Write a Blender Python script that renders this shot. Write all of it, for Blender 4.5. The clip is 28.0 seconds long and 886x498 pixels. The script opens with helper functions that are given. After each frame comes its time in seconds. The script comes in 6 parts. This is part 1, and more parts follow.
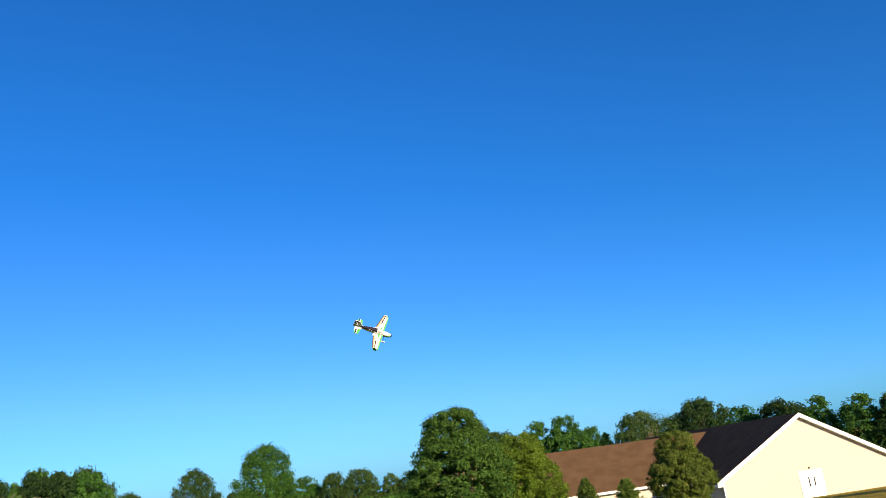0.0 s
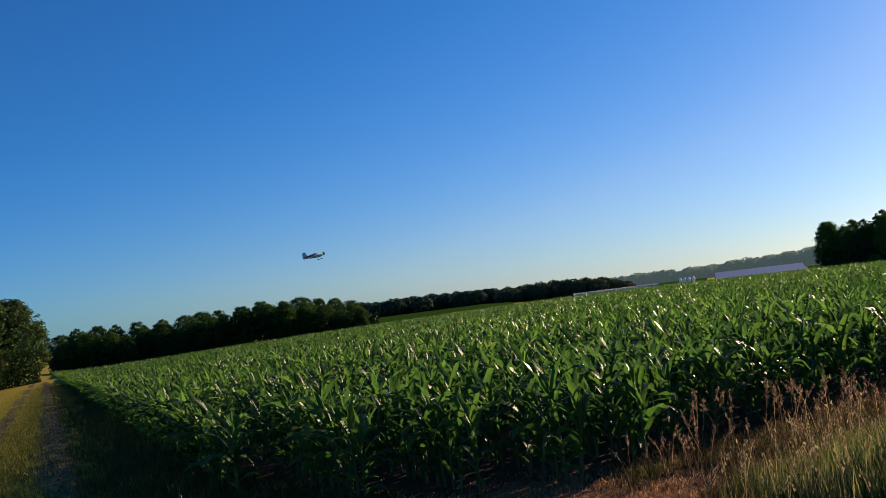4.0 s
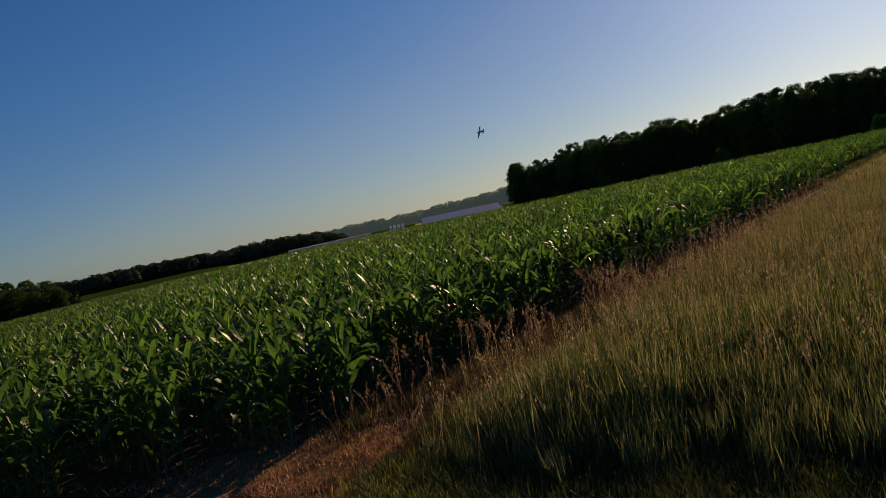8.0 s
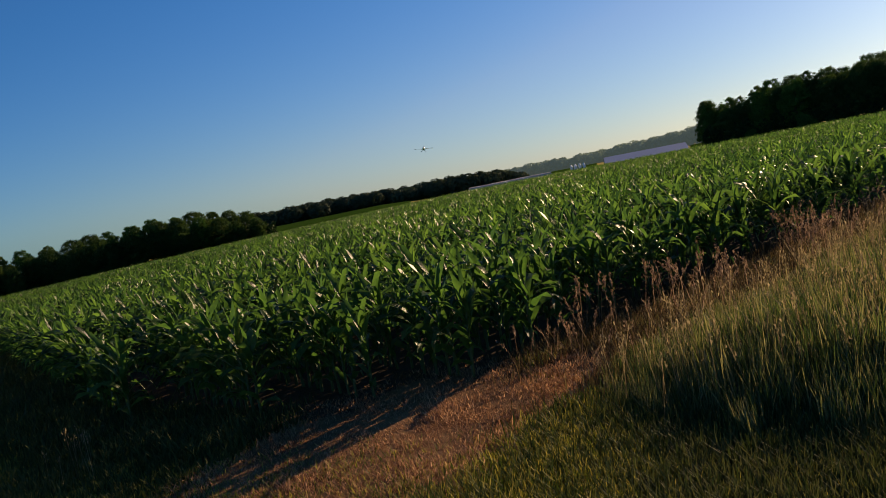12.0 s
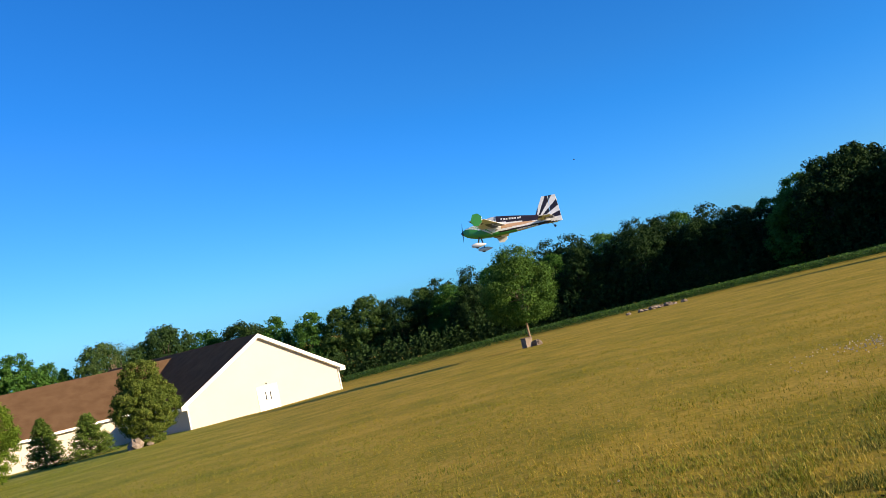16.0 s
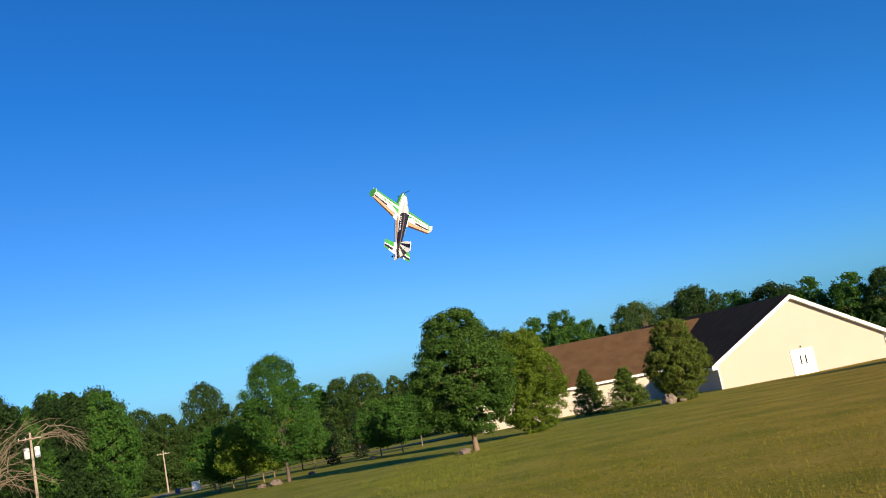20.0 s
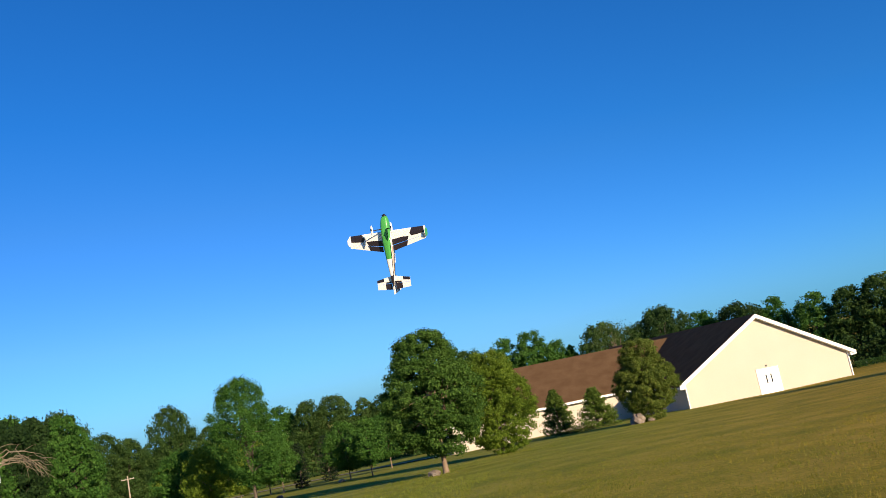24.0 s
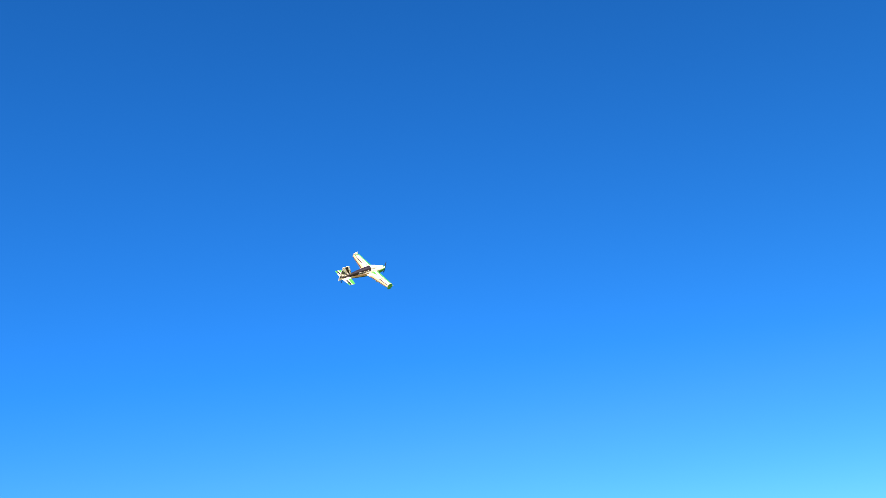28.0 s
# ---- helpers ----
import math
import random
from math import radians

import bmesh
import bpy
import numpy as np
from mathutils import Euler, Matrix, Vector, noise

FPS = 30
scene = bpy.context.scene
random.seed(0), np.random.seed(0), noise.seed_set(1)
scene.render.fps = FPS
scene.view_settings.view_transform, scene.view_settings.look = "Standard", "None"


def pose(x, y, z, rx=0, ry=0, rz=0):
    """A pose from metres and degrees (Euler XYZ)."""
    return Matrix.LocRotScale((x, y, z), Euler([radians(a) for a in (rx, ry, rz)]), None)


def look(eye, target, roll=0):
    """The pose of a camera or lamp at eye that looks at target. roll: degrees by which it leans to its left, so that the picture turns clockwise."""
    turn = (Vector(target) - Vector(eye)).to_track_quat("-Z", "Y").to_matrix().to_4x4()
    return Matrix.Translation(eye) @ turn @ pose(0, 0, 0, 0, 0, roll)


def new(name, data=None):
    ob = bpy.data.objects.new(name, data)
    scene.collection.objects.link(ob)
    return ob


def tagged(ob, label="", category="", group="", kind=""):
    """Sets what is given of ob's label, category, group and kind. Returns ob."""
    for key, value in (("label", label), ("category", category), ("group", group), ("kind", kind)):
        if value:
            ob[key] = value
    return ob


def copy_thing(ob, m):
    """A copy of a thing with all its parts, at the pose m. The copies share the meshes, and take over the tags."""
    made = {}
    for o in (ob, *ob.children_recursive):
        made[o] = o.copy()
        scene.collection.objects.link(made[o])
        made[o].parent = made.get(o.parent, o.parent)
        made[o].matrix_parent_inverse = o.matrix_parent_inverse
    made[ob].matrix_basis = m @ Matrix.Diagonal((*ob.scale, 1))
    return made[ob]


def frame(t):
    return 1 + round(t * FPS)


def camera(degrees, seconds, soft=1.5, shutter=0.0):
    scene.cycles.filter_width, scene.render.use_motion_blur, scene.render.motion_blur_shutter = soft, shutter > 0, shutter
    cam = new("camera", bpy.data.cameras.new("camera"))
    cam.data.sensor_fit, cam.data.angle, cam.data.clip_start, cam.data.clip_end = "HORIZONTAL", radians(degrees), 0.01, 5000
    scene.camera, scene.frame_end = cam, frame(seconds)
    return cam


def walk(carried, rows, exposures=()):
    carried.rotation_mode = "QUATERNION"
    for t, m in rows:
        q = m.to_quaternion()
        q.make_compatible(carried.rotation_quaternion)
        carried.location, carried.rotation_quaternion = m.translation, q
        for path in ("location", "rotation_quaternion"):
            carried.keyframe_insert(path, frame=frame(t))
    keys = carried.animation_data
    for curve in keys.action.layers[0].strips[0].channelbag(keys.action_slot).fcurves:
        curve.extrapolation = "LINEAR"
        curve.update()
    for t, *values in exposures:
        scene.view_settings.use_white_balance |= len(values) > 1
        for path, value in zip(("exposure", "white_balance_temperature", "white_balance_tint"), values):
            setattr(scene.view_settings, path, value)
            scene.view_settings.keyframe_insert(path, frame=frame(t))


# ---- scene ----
# seconds, stops, white balance: the camera closes down and turns warmer while it faces the low sun
EXPOSURES = [(0, 0.93, 6500, 10), (2.2, 0.97, 6500, 10), (3.0, 0.86, 6800, 12), (4.0, 0.58, 7200, 13), (4.5, 0.45, 7400, 14), (6.5, -0.3, 8700, 18), (8.6, -0.25, 8700, 18),
             (9.0, -0.13, 8600, 18), (9.8, 0.27, 8500, 18), (11.5, 0.36, 8400, 17), (13.5, 0.30, 8000, 15), (14.0, 0.38, 7800, 14), (14.5, 0.70, 7600, 13), (15.0, 1.05, 7300, 12), (15.7, 1.15, 6700, 10), (16.2, 1.15, 6500, 10), (17.0, 0.75, 6500, 10), (19, 0.64, 6500, 10), (20, 0.68, 6500, 10), (21, 0.76, 6500, 10), (22, 0.76, 6500, 10), (24, 0.72, 6500, 10), (26, 0.75, 6500, 10), (27, 1.0, 6500, 10), (28, 1.3, 6500, 10)]
cam = camera(54.58, 28.0, soft=0.5)
# seconds, place, turn
PATH = [
    (0, 0.01, 0.02, 1.65, 104.64, 7.59, 22.31),
    (0.4, -0.01, 0.05, 1.64, 102.49, 8.07, 13.99),
    (0.8, -0.01, 0.04, 1.65, 100.33, 8.32, 5.51),
    (1, -0.02, 0.06, 1.65, 99.37, 8.69, 0.31),
    (1.2, -0.03, 0.03, 1.65, 98.24, 8.81, -5.60),
    (1.5, -0.02, 0.07, 1.66, 97.07, 7.90, -17.42),
    (1.7, -0.03, 0.07, 1.66, 96.79, 8.55, -27.12),
    (2, -0.01, 0.13, 1.66, 97.45, 9.46, -41.54),
    (2.5, -0.05, 0.13, 1.67, 95.62, 9.21, -50.62),
    (3, -0.10, 0.12, 1.66, 93.16, 8.48, -63.83),
    (3.5, -0.14, 0.15, 1.65, 92.44, 5.78, -69.60),
    (4, -0.11, 0.12, 1.65, 93.69, 6.66, -79.34),
    (4.5, -0.08, 0.04, 1.66, 92.48, 9.25, -85.25),
    (6.5, 0.01, -0.04, 1.66, 87.01, 9.70, -101.06),
    (7, 0.01, -0.06, 1.66, 87.05, 10.61, -101.19),
    (7.5, 0.00, -0.07, 1.66, 86.97, 11.69, -99.73),
    (8, -0.00, -0.07, 1.66, 87.64, 11.90, -98.47),
    (8.5, -0.00, -0.06, 1.66, 87.75, 11.97, -95.46),
    (9, 0.02, -0.05, 1.66, 86.89, 11.38, -91.62),
    (9.5, 0.03, -0.04, 1.65, 83.25, 11.03, -90.34),
    (10, 0.02, -0.04, 1.65, 84.11, 10.88, -88.89),
    (10.5, 0.03, -0.03, 1.65, 85.21, 10.87, -87.25),
    (11, 0.03, -0.03, 1.65, 85.06, 10.79, -86.87),
    (11.5, 0.03, -0.02, 1.65, 85.69, 10.86, -86.58),
    (13.5, 0.02, -0.02, 1.65, 86.19, 9.79, -83.90),
    (14, 0.05, 0.00, 1.65, 87.01, 9.53, -78.52),
    (14.5, 0.09, 0.04, 1.63, 87.23, 10.09, -68.97),
    (14.8, 0.09, 0.06, 1.63, 88.39, 9.20, -61.72),
    (15, 0.07, 0.06, 1.64, 89.60, 8.92, -56.62),
    (15.5, 0.04, 0.05, 1.65, 93.88, 9.53, -37.61),
    (15.7, 0.02, 0.03, 1.65, 94.45, 11.05, -28.47),
    (16, 0.03, 0.09, 1.65, 93.60, 12.52, -12.38),
    (16.2, 0.04, 0.09, 1.66, 92.29, 13.56, -1.96),
    (16.5, 0.05, 0.03, 1.67, 93.30, 15.44, 10.72),
    (17, 0.06, -0.04, 1.68, 95.37, 16.38, 20.02),
    (17.5, 0.04, -0.03, 1.67, 96.15, 14.46, 23.61),
    (18, 0.03, -0.03, 1.66, 97.80, 12.93, 24.09),
    (18.5, 0.02, -0.05, 1.66, 97.16, 12.20, 23.67),
    (19, 0.01, -0.06, 1.66, 97.25, 11.71, 23.63),
    (19.5, -0.02, -0.05, 1.65, 97.79, 10.61, 23.18),
    (20, -0.04, -0.06, 1.64, 98.21, 10.88, 22.36),
    (20.5, -0.05, -0.03, 1.64, 99.59, 10.76, 20.36),
    (21, -0.05, -0.03, 1.63, 99.25, 12.27, 18.22),
    (21.5, -0.03, -0.06, 1.63, 98.78, 12.71, 16.85),
    (23.5, 0.01, -0.10, 1.63, 99.56, 11.96, 19.94),
    (24, 0.00, -0.09, 1.63, 99.22, 11.29, 20.34),
    (24.5, -0.00, -0.05, 1.63, 99.58, 10.69, 20.27),
    (25, -0.01, -0.02, 1.63, 101.45, 10.92, 22.82),
    (25.5, -0.03, 0.01, 1.64, 103.26, 11.25, 25.42),
    (26, -0.04, 0.03, 1.64, 102.85, 12.61, 28.14),
    (26.5, -0.02, -0.02, 1.64, 107.16, 12.44, 32.85),
    (26.8, -0.02, -0.02, 1.64, 113.05, 11.07, 35.87),
    (27.1, -0.02, -0.02, 1.64, 116.97, 10.28, 38.19),
    (27.5, -0.02, -0.02, 1.64, 117.43, 9.79, 39.04),
    (28, -0.02, -0.02, 1.64, 117.43, 9.79, 39.54),
]

walk(cam, [(t, pose(*p)) for t, *p in PATH], exposures=EXPOSURES)

# ---- light: evening sun, low over the grove behind the corn ----
SUN_AZ, SUN_EL = 128.2, 17.1
world = bpy.data.worlds.new("evening_sky")
scene.world = world
world.use_nodes = True
wn = world.node_tree
wn.nodes.clear()
sky = wn.nodes.new("ShaderNodeTexSky")
sky.sky_type = "NISHITA"
sky.sun_disc = False
sky.sun_elevation = radians(SUN_EL)
sky.sun_rotation = radians(SUN_AZ)
sky.altitude = 250
sky.air_density, sky.dust_density, sky.ozone_density = 1.0, 0.4, 4.0
back = wn.nodes.new("ShaderNodeBackground")
back.inputs["Strength"].default_value = 0.05
wout = wn.nodes.new("ShaderNodeOutputWorld")
deep = wn.nodes.new("ShaderNodeHueSaturation")      # the clear, deep blue of a dry evening
deep.inputs["Saturation"].default_value, deep.inputs["Value"].default_value = 1.03, 1.0
blue = wn.nodes.new("ShaderNodeMix")
blue.data_type, blue.blend_type = "RGBA", "MULTIPLY"
blue.inputs[0].default_value = 1.0
tone, level = wn.nodes.new("ShaderNodeMix"), wn.nodes.new("ShaderNodeMapRange")     # clear blue where the sky is deep, paler where it is bright
tone.data_type = "RGBA"
tone.inputs[6].default_value, tone.inputs[7].default_value = (0.42, 1.09, 1.82, 1), (0.88, 1.15, 1.64, 1)
level.inputs["From Min"].default_value, level.inputs["From Max"].default_value = 2.6, 6.0
parts = wn.nodes.new("ShaderNodeSeparateColor")
wn.links.new(sky.outputs[0], parts.inputs[0])
wn.links.new(parts.outputs[1], level.inputs["Value"])
wn.links.new(level.outputs[0], tone.inputs[0])
wn.links.new(tone.outputs[2], blue.inputs[7])
wn.links.new(sky.outputs[0], blue.inputs[6])
# clear air: away from the sun the blue keeps its depth down to the horizon
low_tint, place, height, side = wn.nodes.new("ShaderNodeMix"), wn.nodes.new("ShaderNodeTexCoord"), wn.nodes.new("ShaderNodeSeparateXYZ"), wn.nodes.new("ShaderNodeMapRange")
side.inputs["From Min"].default_value, side.inputs["From Max"].default_value = 0.24, 0.0
facing, away, both = wn.nodes.new("ShaderNodeVectorMath"), wn.nodes.new("ShaderNodeMapRange"), wn.nodes.new("ShaderNodeMath")
facing.operation, both.operation = "DOT_PRODUCT", "MULTIPLY"
facing.inputs[1].default_value = (math.sin(radians(SUN_AZ)), math.cos(radians(SUN_AZ)), 0)
away.inputs["From Min"].default_value, away.inputs["From Max"].default_value = 0.45, -0.35
low_tint.data_type, low_tint.blend_type = "RGBA", "MULTIPLY"
low_tint.inputs[7].default_value = (0.62, 1.03, 1.30, 1)
wn.links.new(place.outputs["Generated"], height.inputs[0])
wn.links.new(place.outputs["Generated"], facing.inputs[0])
wn.links.new(height.outputs[2], side.inputs["Value"])
wn.links.new(facing.outputs["Value"], away.inputs["Value"])
wn.links.new(side.outputs[0], both.inputs[0])
wn.links.new(away.outputs[0], both.inputs[1])
wn.links.new(both.outputs[0], low_tint.inputs[0])
wn.links.new(blue.outputs[2], low_tint.inputs[6])
wn.links.new(low_tint.outputs[2], deep.inputs["Color"])
wn.links.new(deep.outputs[0], back.inputs[0])
wn.links.new(back.outputs[0], wout.inputs[0])
sun_data = bpy.data.lights.new("sun", "SUN")
sun_data.energy, sun_data.angle, sun_data.color = 5.0, radians(0.5), (1.0, 0.80, 0.56)
sun = new("sun", sun_data)
_a, _e = radians(SUN_AZ), radians(SUN_EL)
SUN_DIR = Vector((math.sin(_a) * math.cos(_e), math.cos(_a) * math.cos(_e), math.sin(_e)))
sun.matrix_world = look(SUN_DIR * 50, (0, 0, 0))

# ---- materials ----
def surface(name, stops, scale=4.0, fine=40.0, rough=0.8, bump=0.3, bump_scale=60.0, island=0.0, objrand=0.0,
            spec=0.3, coords="Object", stretch=(1, 1, 1), through_light=0.0, tint=(0.3, 0.5, 0.05), metal=0.0, sheen=0.0):
    """A grained surface: two scales of noise through a colour ramp, with fine relief."""
    m = bpy.data.materials.new(name)
    m.use_nodes = True
    nt = m.node_tree
    bs = nt.nodes["Principled BSDF"]
    N, L = nt.nodes.new, nt.links.new
    tc, mp = N("ShaderNodeTexCoord"), N("ShaderNodeMapping")
    mp.inputs["Scale"].default_value = stretch
    L(tc.outputs[coords], mp.inputs[0])
    n1, n2 = N("ShaderNodeTexNoise"), N("ShaderNodeTexNoise")
    n1.inputs["Scale"].default_value, n2.inputs["Scale"].default_value = scale, fine
    n1.inputs["Detail"].default_value, n2.inputs["Detail"].default_value = 5, 3
    L(mp.outputs[0], n1.inputs["Vector"]), L(mp.outputs[0], n2.inputs["Vector"])
    mix = N("ShaderNodeMath")
    mix.operation = "MULTIPLY_ADD"
    mix.inputs[1].default_value = 0.45
    L(n2.outputs[0], mix.inputs[0])
    half = N("ShaderNodeMath")
    half.operation = "MULTIPLY"
    half.inputs[1].default_value = 0.55
    L(n1.outputs[0], half.inputs[0]), L(half.outputs[0], mix.inputs[2])
    value = mix.outputs[0]
    for amount, kind, socket in ((island, "ShaderNodeNewGeometry", "Random Per Island"), (objrand, "ShaderNodeObjectInfo", "Random")):
        if amount:
            rnd, add = N(kind), N("ShaderNodeMath")
            add.operation = "MULTIPLY_ADD"
            add.inputs[1].default_value = amount
            L(rnd.outputs[socket], add.inputs[0])
            shift = N("ShaderNodeMath")
            shift.inputs[1].default_value = -amount / 2
            L(value, shift.inputs[0]), L(shift.outputs[0], add.inputs[2])
            value = add.outputs[0]
    ramp = N("ShaderNodeValToRGB")
    while len(ramp.color_ramp.elements) < len(stops):
        ramp.color_ramp.elements.new(0.5)
    for el, (p, c) in zip(ramp.color_ramp.elements, stops):
        el.position, el.color = p, (*c, 1)
    L(value, ramp.inputs[0])
    L(ramp.outputs[0], bs.inputs["Base Color"])
    bs.inputs["Roughness"].default_value = rough
    bs.inputs["Metallic"].default_value = metal
    bs.inputs["Specular IOR Level"].default_value = spec
    bs.inputs["Sheen Weight"].default_value = sheen
    if bump:
        n3, bp = N("ShaderNodeTexNoise"), N("ShaderNodeBump")
        n3.inputs["Scale"].default_value, n3.inputs["Detail"].default_value = bump_scale, 4
        bp.inputs["Strength"].default_value, bp.inputs["Distance"].default_value = bump, 0.02
        L(mp.outputs[0], n3.inputs["Vector"]), L(n3.outputs[0], bp.inputs["Height"]), L(bp.outputs[0], bs.inputs["Normal"])
    if through_light:
        tr, ms = N("ShaderNodeBsdfTranslucent"), N("ShaderNodeMixShader")
        mul = N("ShaderNodeMix")
        mul.data_type, mul.blend_type = "RGBA", "MULTIPLY"
        mul.inputs[0].default_value = 0.35
        mul.inputs[7].default_value = (*tint, 1)
        L(ramp.outputs[0], mul.inputs[6])
        gain = N("ShaderNodeMix")
        gain.data_type, gain.blend_type, gain.clamp_result = "RGBA", "ADD", True
        gain.inputs[0].default_value = 1.0
        L(mul.outputs[2], gain.inputs[6]), L(ramp.outputs[0], gain.inputs[7])
        L(gain.outputs[2], tr.inputs[0])
        ms.inputs[0].default_value = through_light
        out = nt.nodes["Material Output"]
        L(bs.outputs[0], ms.inputs[1]), L(tr.outputs[0], ms.inputs[2]), L(ms.outputs[0], out.inputs[0])
    return m


def paint(name, colour, rough=0.4, spec=0.5, metal=0.0, wear=0.06):
    """A plain painted or moulded surface with slight unevenness."""
    dark = tuple(c * (1 - wear) for c in colour)
    light = tuple(min(1, c * (1 + wear)) for c in colour)
    return surface(name, [(0.3, dark), (0.7, light)], 3, 25, rough, 0.03, 80, spec=spec, metal=metal)


def leaf_colours(a, b, c):
    return [(0.2, a), (0.5, b), (0.8, c)]


M_LAWN = surface("mown_lawn", [(0.34, (0.152, 0.143, 0.014)), (0.45, (0.234, 0.185, 0.021)), (0.54, (0.312, 0.221, 0.030)), (0.66, (0.405, 0.272, 0.048))],
                 0.45, 9.0, 0.95, 0.35, 22.0, spec=0.05)
M_VERGE = surface("green_verge", leaf_colours((0.085, 0.105, 0.010), (0.155, 0.165, 0.016), (0.25, 0.215, 0.028)), 0.35, 4, 0.6, 0, 1, island=0.6, spec=0.15, through_light=0.3, tint=(0.8, 0.9, 0.2))
M_SOIL = surface("field_soil", [(0.3, (0.030, 0.017, 0.009)), (0.7, (0.075, 0.043, 0.022))], 1.5, 20, 0.95, 1.0, 18, spec=0.1)
M_TRACK = surface("wheel_track_gravel", [(0.3, (0.062, 0.043, 0.014)), (0.55, (0.118, 0.084, 0.029)), (0.75, (0.19, 0.138, 0.054))], 1.2, 45, 0.95, 1.0, 35, spec=0.15)
M_PEBBLE = surface("loose_pebbles", [(0.25, (0.04, 0.029, 0.012)), (0.5, (0.09, 0.066, 0.028)), (0.75, (0.17, 0.13, 0.065))], 3, 30, 0.9, 0, 1, island=0.9, spec=0.2)
M_STRAW_GROUND = surface("dead_grass_ground", [(0.3, (0.10, 0.046, 0.020)), (0.7, (0.24, 0.125, 0.056))], 1.5, 35, 0.95, 1.0, 40, spec=0.1)
M_ROAD = surface("gravel_drive", [(0.3, (0.22, 0.175, 0.115)), (0.7, (0.34, 0.285, 0.20))], 0.6, 12, 0.95, 0.5, 20)
M_CORN = surface("corn_leaf", leaf_colours((0.013, 0.036, 0.009), (0.034, 0.080, 0.017), (0.082, 0.150, 0.028)), 3, 20, 0.36, 0.25, 90,
                 island=0.8, spec=0.28, through_light=0.50, tint=(0.5, 0.9, 0.1))
M_CORN_STALK = surface("corn_stalk", leaf_colours((0.03, 0.05, 0.012), (0.055, 0.08, 0.02), (0.09, 0.10, 0.03)), 5, 30, 0.5, 0.1, 60, island=0.3)
M_CORN_FAR = surface("corn_canopy", leaf_colours((0.012, 0.03, 0.005), (0.026, 0.062, 0.010), (0.045, 0.09, 0.017)), 0.8, 8, 1.0, 0.4, 6, spec=0.0)
M_GRASS = surface("grass_blade", leaf_colours((0.108, 0.116, 0.011), (0.22, 0.180, 0.019), (0.335, 0.236, 0.037)), 0.35, 4, 0.6, 0, 1, island=0.5, spec=0.2, through_light=0.35, tint=(0.8, 0.9, 0.2))
M_WEED = surface("lane_weed", leaf_colours((0.044, 0.066, 0.010), (0.12, 0.130, 0.018), (0.34, 0.275, 0.055)), 0.35, 4, 0.6, 0, 1, island=0.95, spec=0.15, through_light=0.25, tint=(0.8, 0.9, 0.2))
# weed colour darkened to stand for the shade of corn and meadow
M_WEED_SHADED = surface("weed_painted_shade", leaf_colours((0.019, 0.032, 0.008), (0.042, 0.058, 0.015), (0.100, 0.102, 0.032)), 0.35, 4, 0.7, 0, 1, island=0.6, spec=0.1, through_light=0.2, tint=(0.8, 0.9, 0.2))
M_TALL = surface("tall_meadow_grass", leaf_colours((0.020, 0.038, 0.009), (0.060, 0.088, 0.022), (0.185, 0.168, 0.072)), 0.35, 3, 0.4, 0, 1, island=1.0, spec=0.3, through_light=0.40, tint=(0.8, 0.9, 0.2))
M_SEED = surface("seed_head", leaf_colours((0.085, 0.068, 0.038), (0.15, 0.12, 0.066), (0.26, 0.21, 0.12)), 2, 9, 0.8, 0, 1, island=0.6, through_light=0.4, tint=(0.9, 0.7, 0.4))
M_PLUME = surface("brown_plume", leaf_colours((0.075, 0.05, 0.032), (0.15, 0.10, 0.066), (0.25, 0.18, 0.125)), 2, 9, 0.8, 0, 1, island=0.6, through_light=0.4, tint=(0.9, 0.7, 0.5))
M_LITTER = surface("brown_litter", leaf_colours((0.03, 0.022, 0.012), (0.07, 0.05, 0.026), (0.13, 0.10, 0.04)), 2, 9, 0.8, 0, 1, island=0.7, spec=0.1, through_light=0.25, tint=(0.9, 0.7, 0.4))
M_STRAW = surface("dry_straw", leaf_colours((0.12, 0.058, 0.032), (0.26, 0.140, 0.078), (0.44, 0.270, 0.155)), 1, 9, 0.85, 0, 1, island=0.7, spec=0.1, through_light=0.42, tint=(0.9, 0.7, 0.4))
def greener_downhill(material):
    """The lawn is moister and greener on its lower western slope than on the dry rise."""
    nt = material.node_tree
    ramp = [n for n in nt.nodes if n.bl_idname == "ShaderNodeValToRGB"][0]
    where, axes, span, mix = (nt.nodes.new(k) for k in ("ShaderNodeTexCoord", "ShaderNodeSeparateXYZ", "ShaderNodeMapRange", "ShaderNodeMix"))
    span.inputs["From Min"].default_value, span.inputs["From Max"].default_value = 3.0, -11.0
    mix.data_type, mix.blend_type = "RGBA", "MULTIPLY"
    mix.inputs[7].default_value = (0.76, 1.04, 1.15, 1)
    targets = [link.to_socket for link in ramp.outputs[0].links]
    nt.links.new(where.outputs["Object"], axes.inputs[0])
    nt.links.new(axes.outputs[0], span.inputs["Value"])
    nt.links.new(span.outputs[0], mix.inputs[0])
    nt.links.new(ramp.outputs[0], mix.inputs[6])
    for socket in targets:
        nt.links.new(mix.outputs[2], socket)


greener_downhill(M_LAWN)
greener_downhill(M_GRASS)
M_CLOVER = paint("clover_blossom", (0.50, 0.43, 0.31), 0.8)
M_BARK = surface("bark", [(0.3, (0.05, 0.038, 0.028)), (0.7, (0.15, 0.115, 0.085))], 6, 30, 0.9, 0.9, 25, stretch=(1, 1, 0.25))
M_BARK_PALE = surface("sunlit_bark", [(0.3, (0.13, 0.09, 0.06)), (0.7, (0.28, 0.20, 0.14))], 6, 30, 0.9, 0.9, 25, stretch=(1, 1, 0.25))


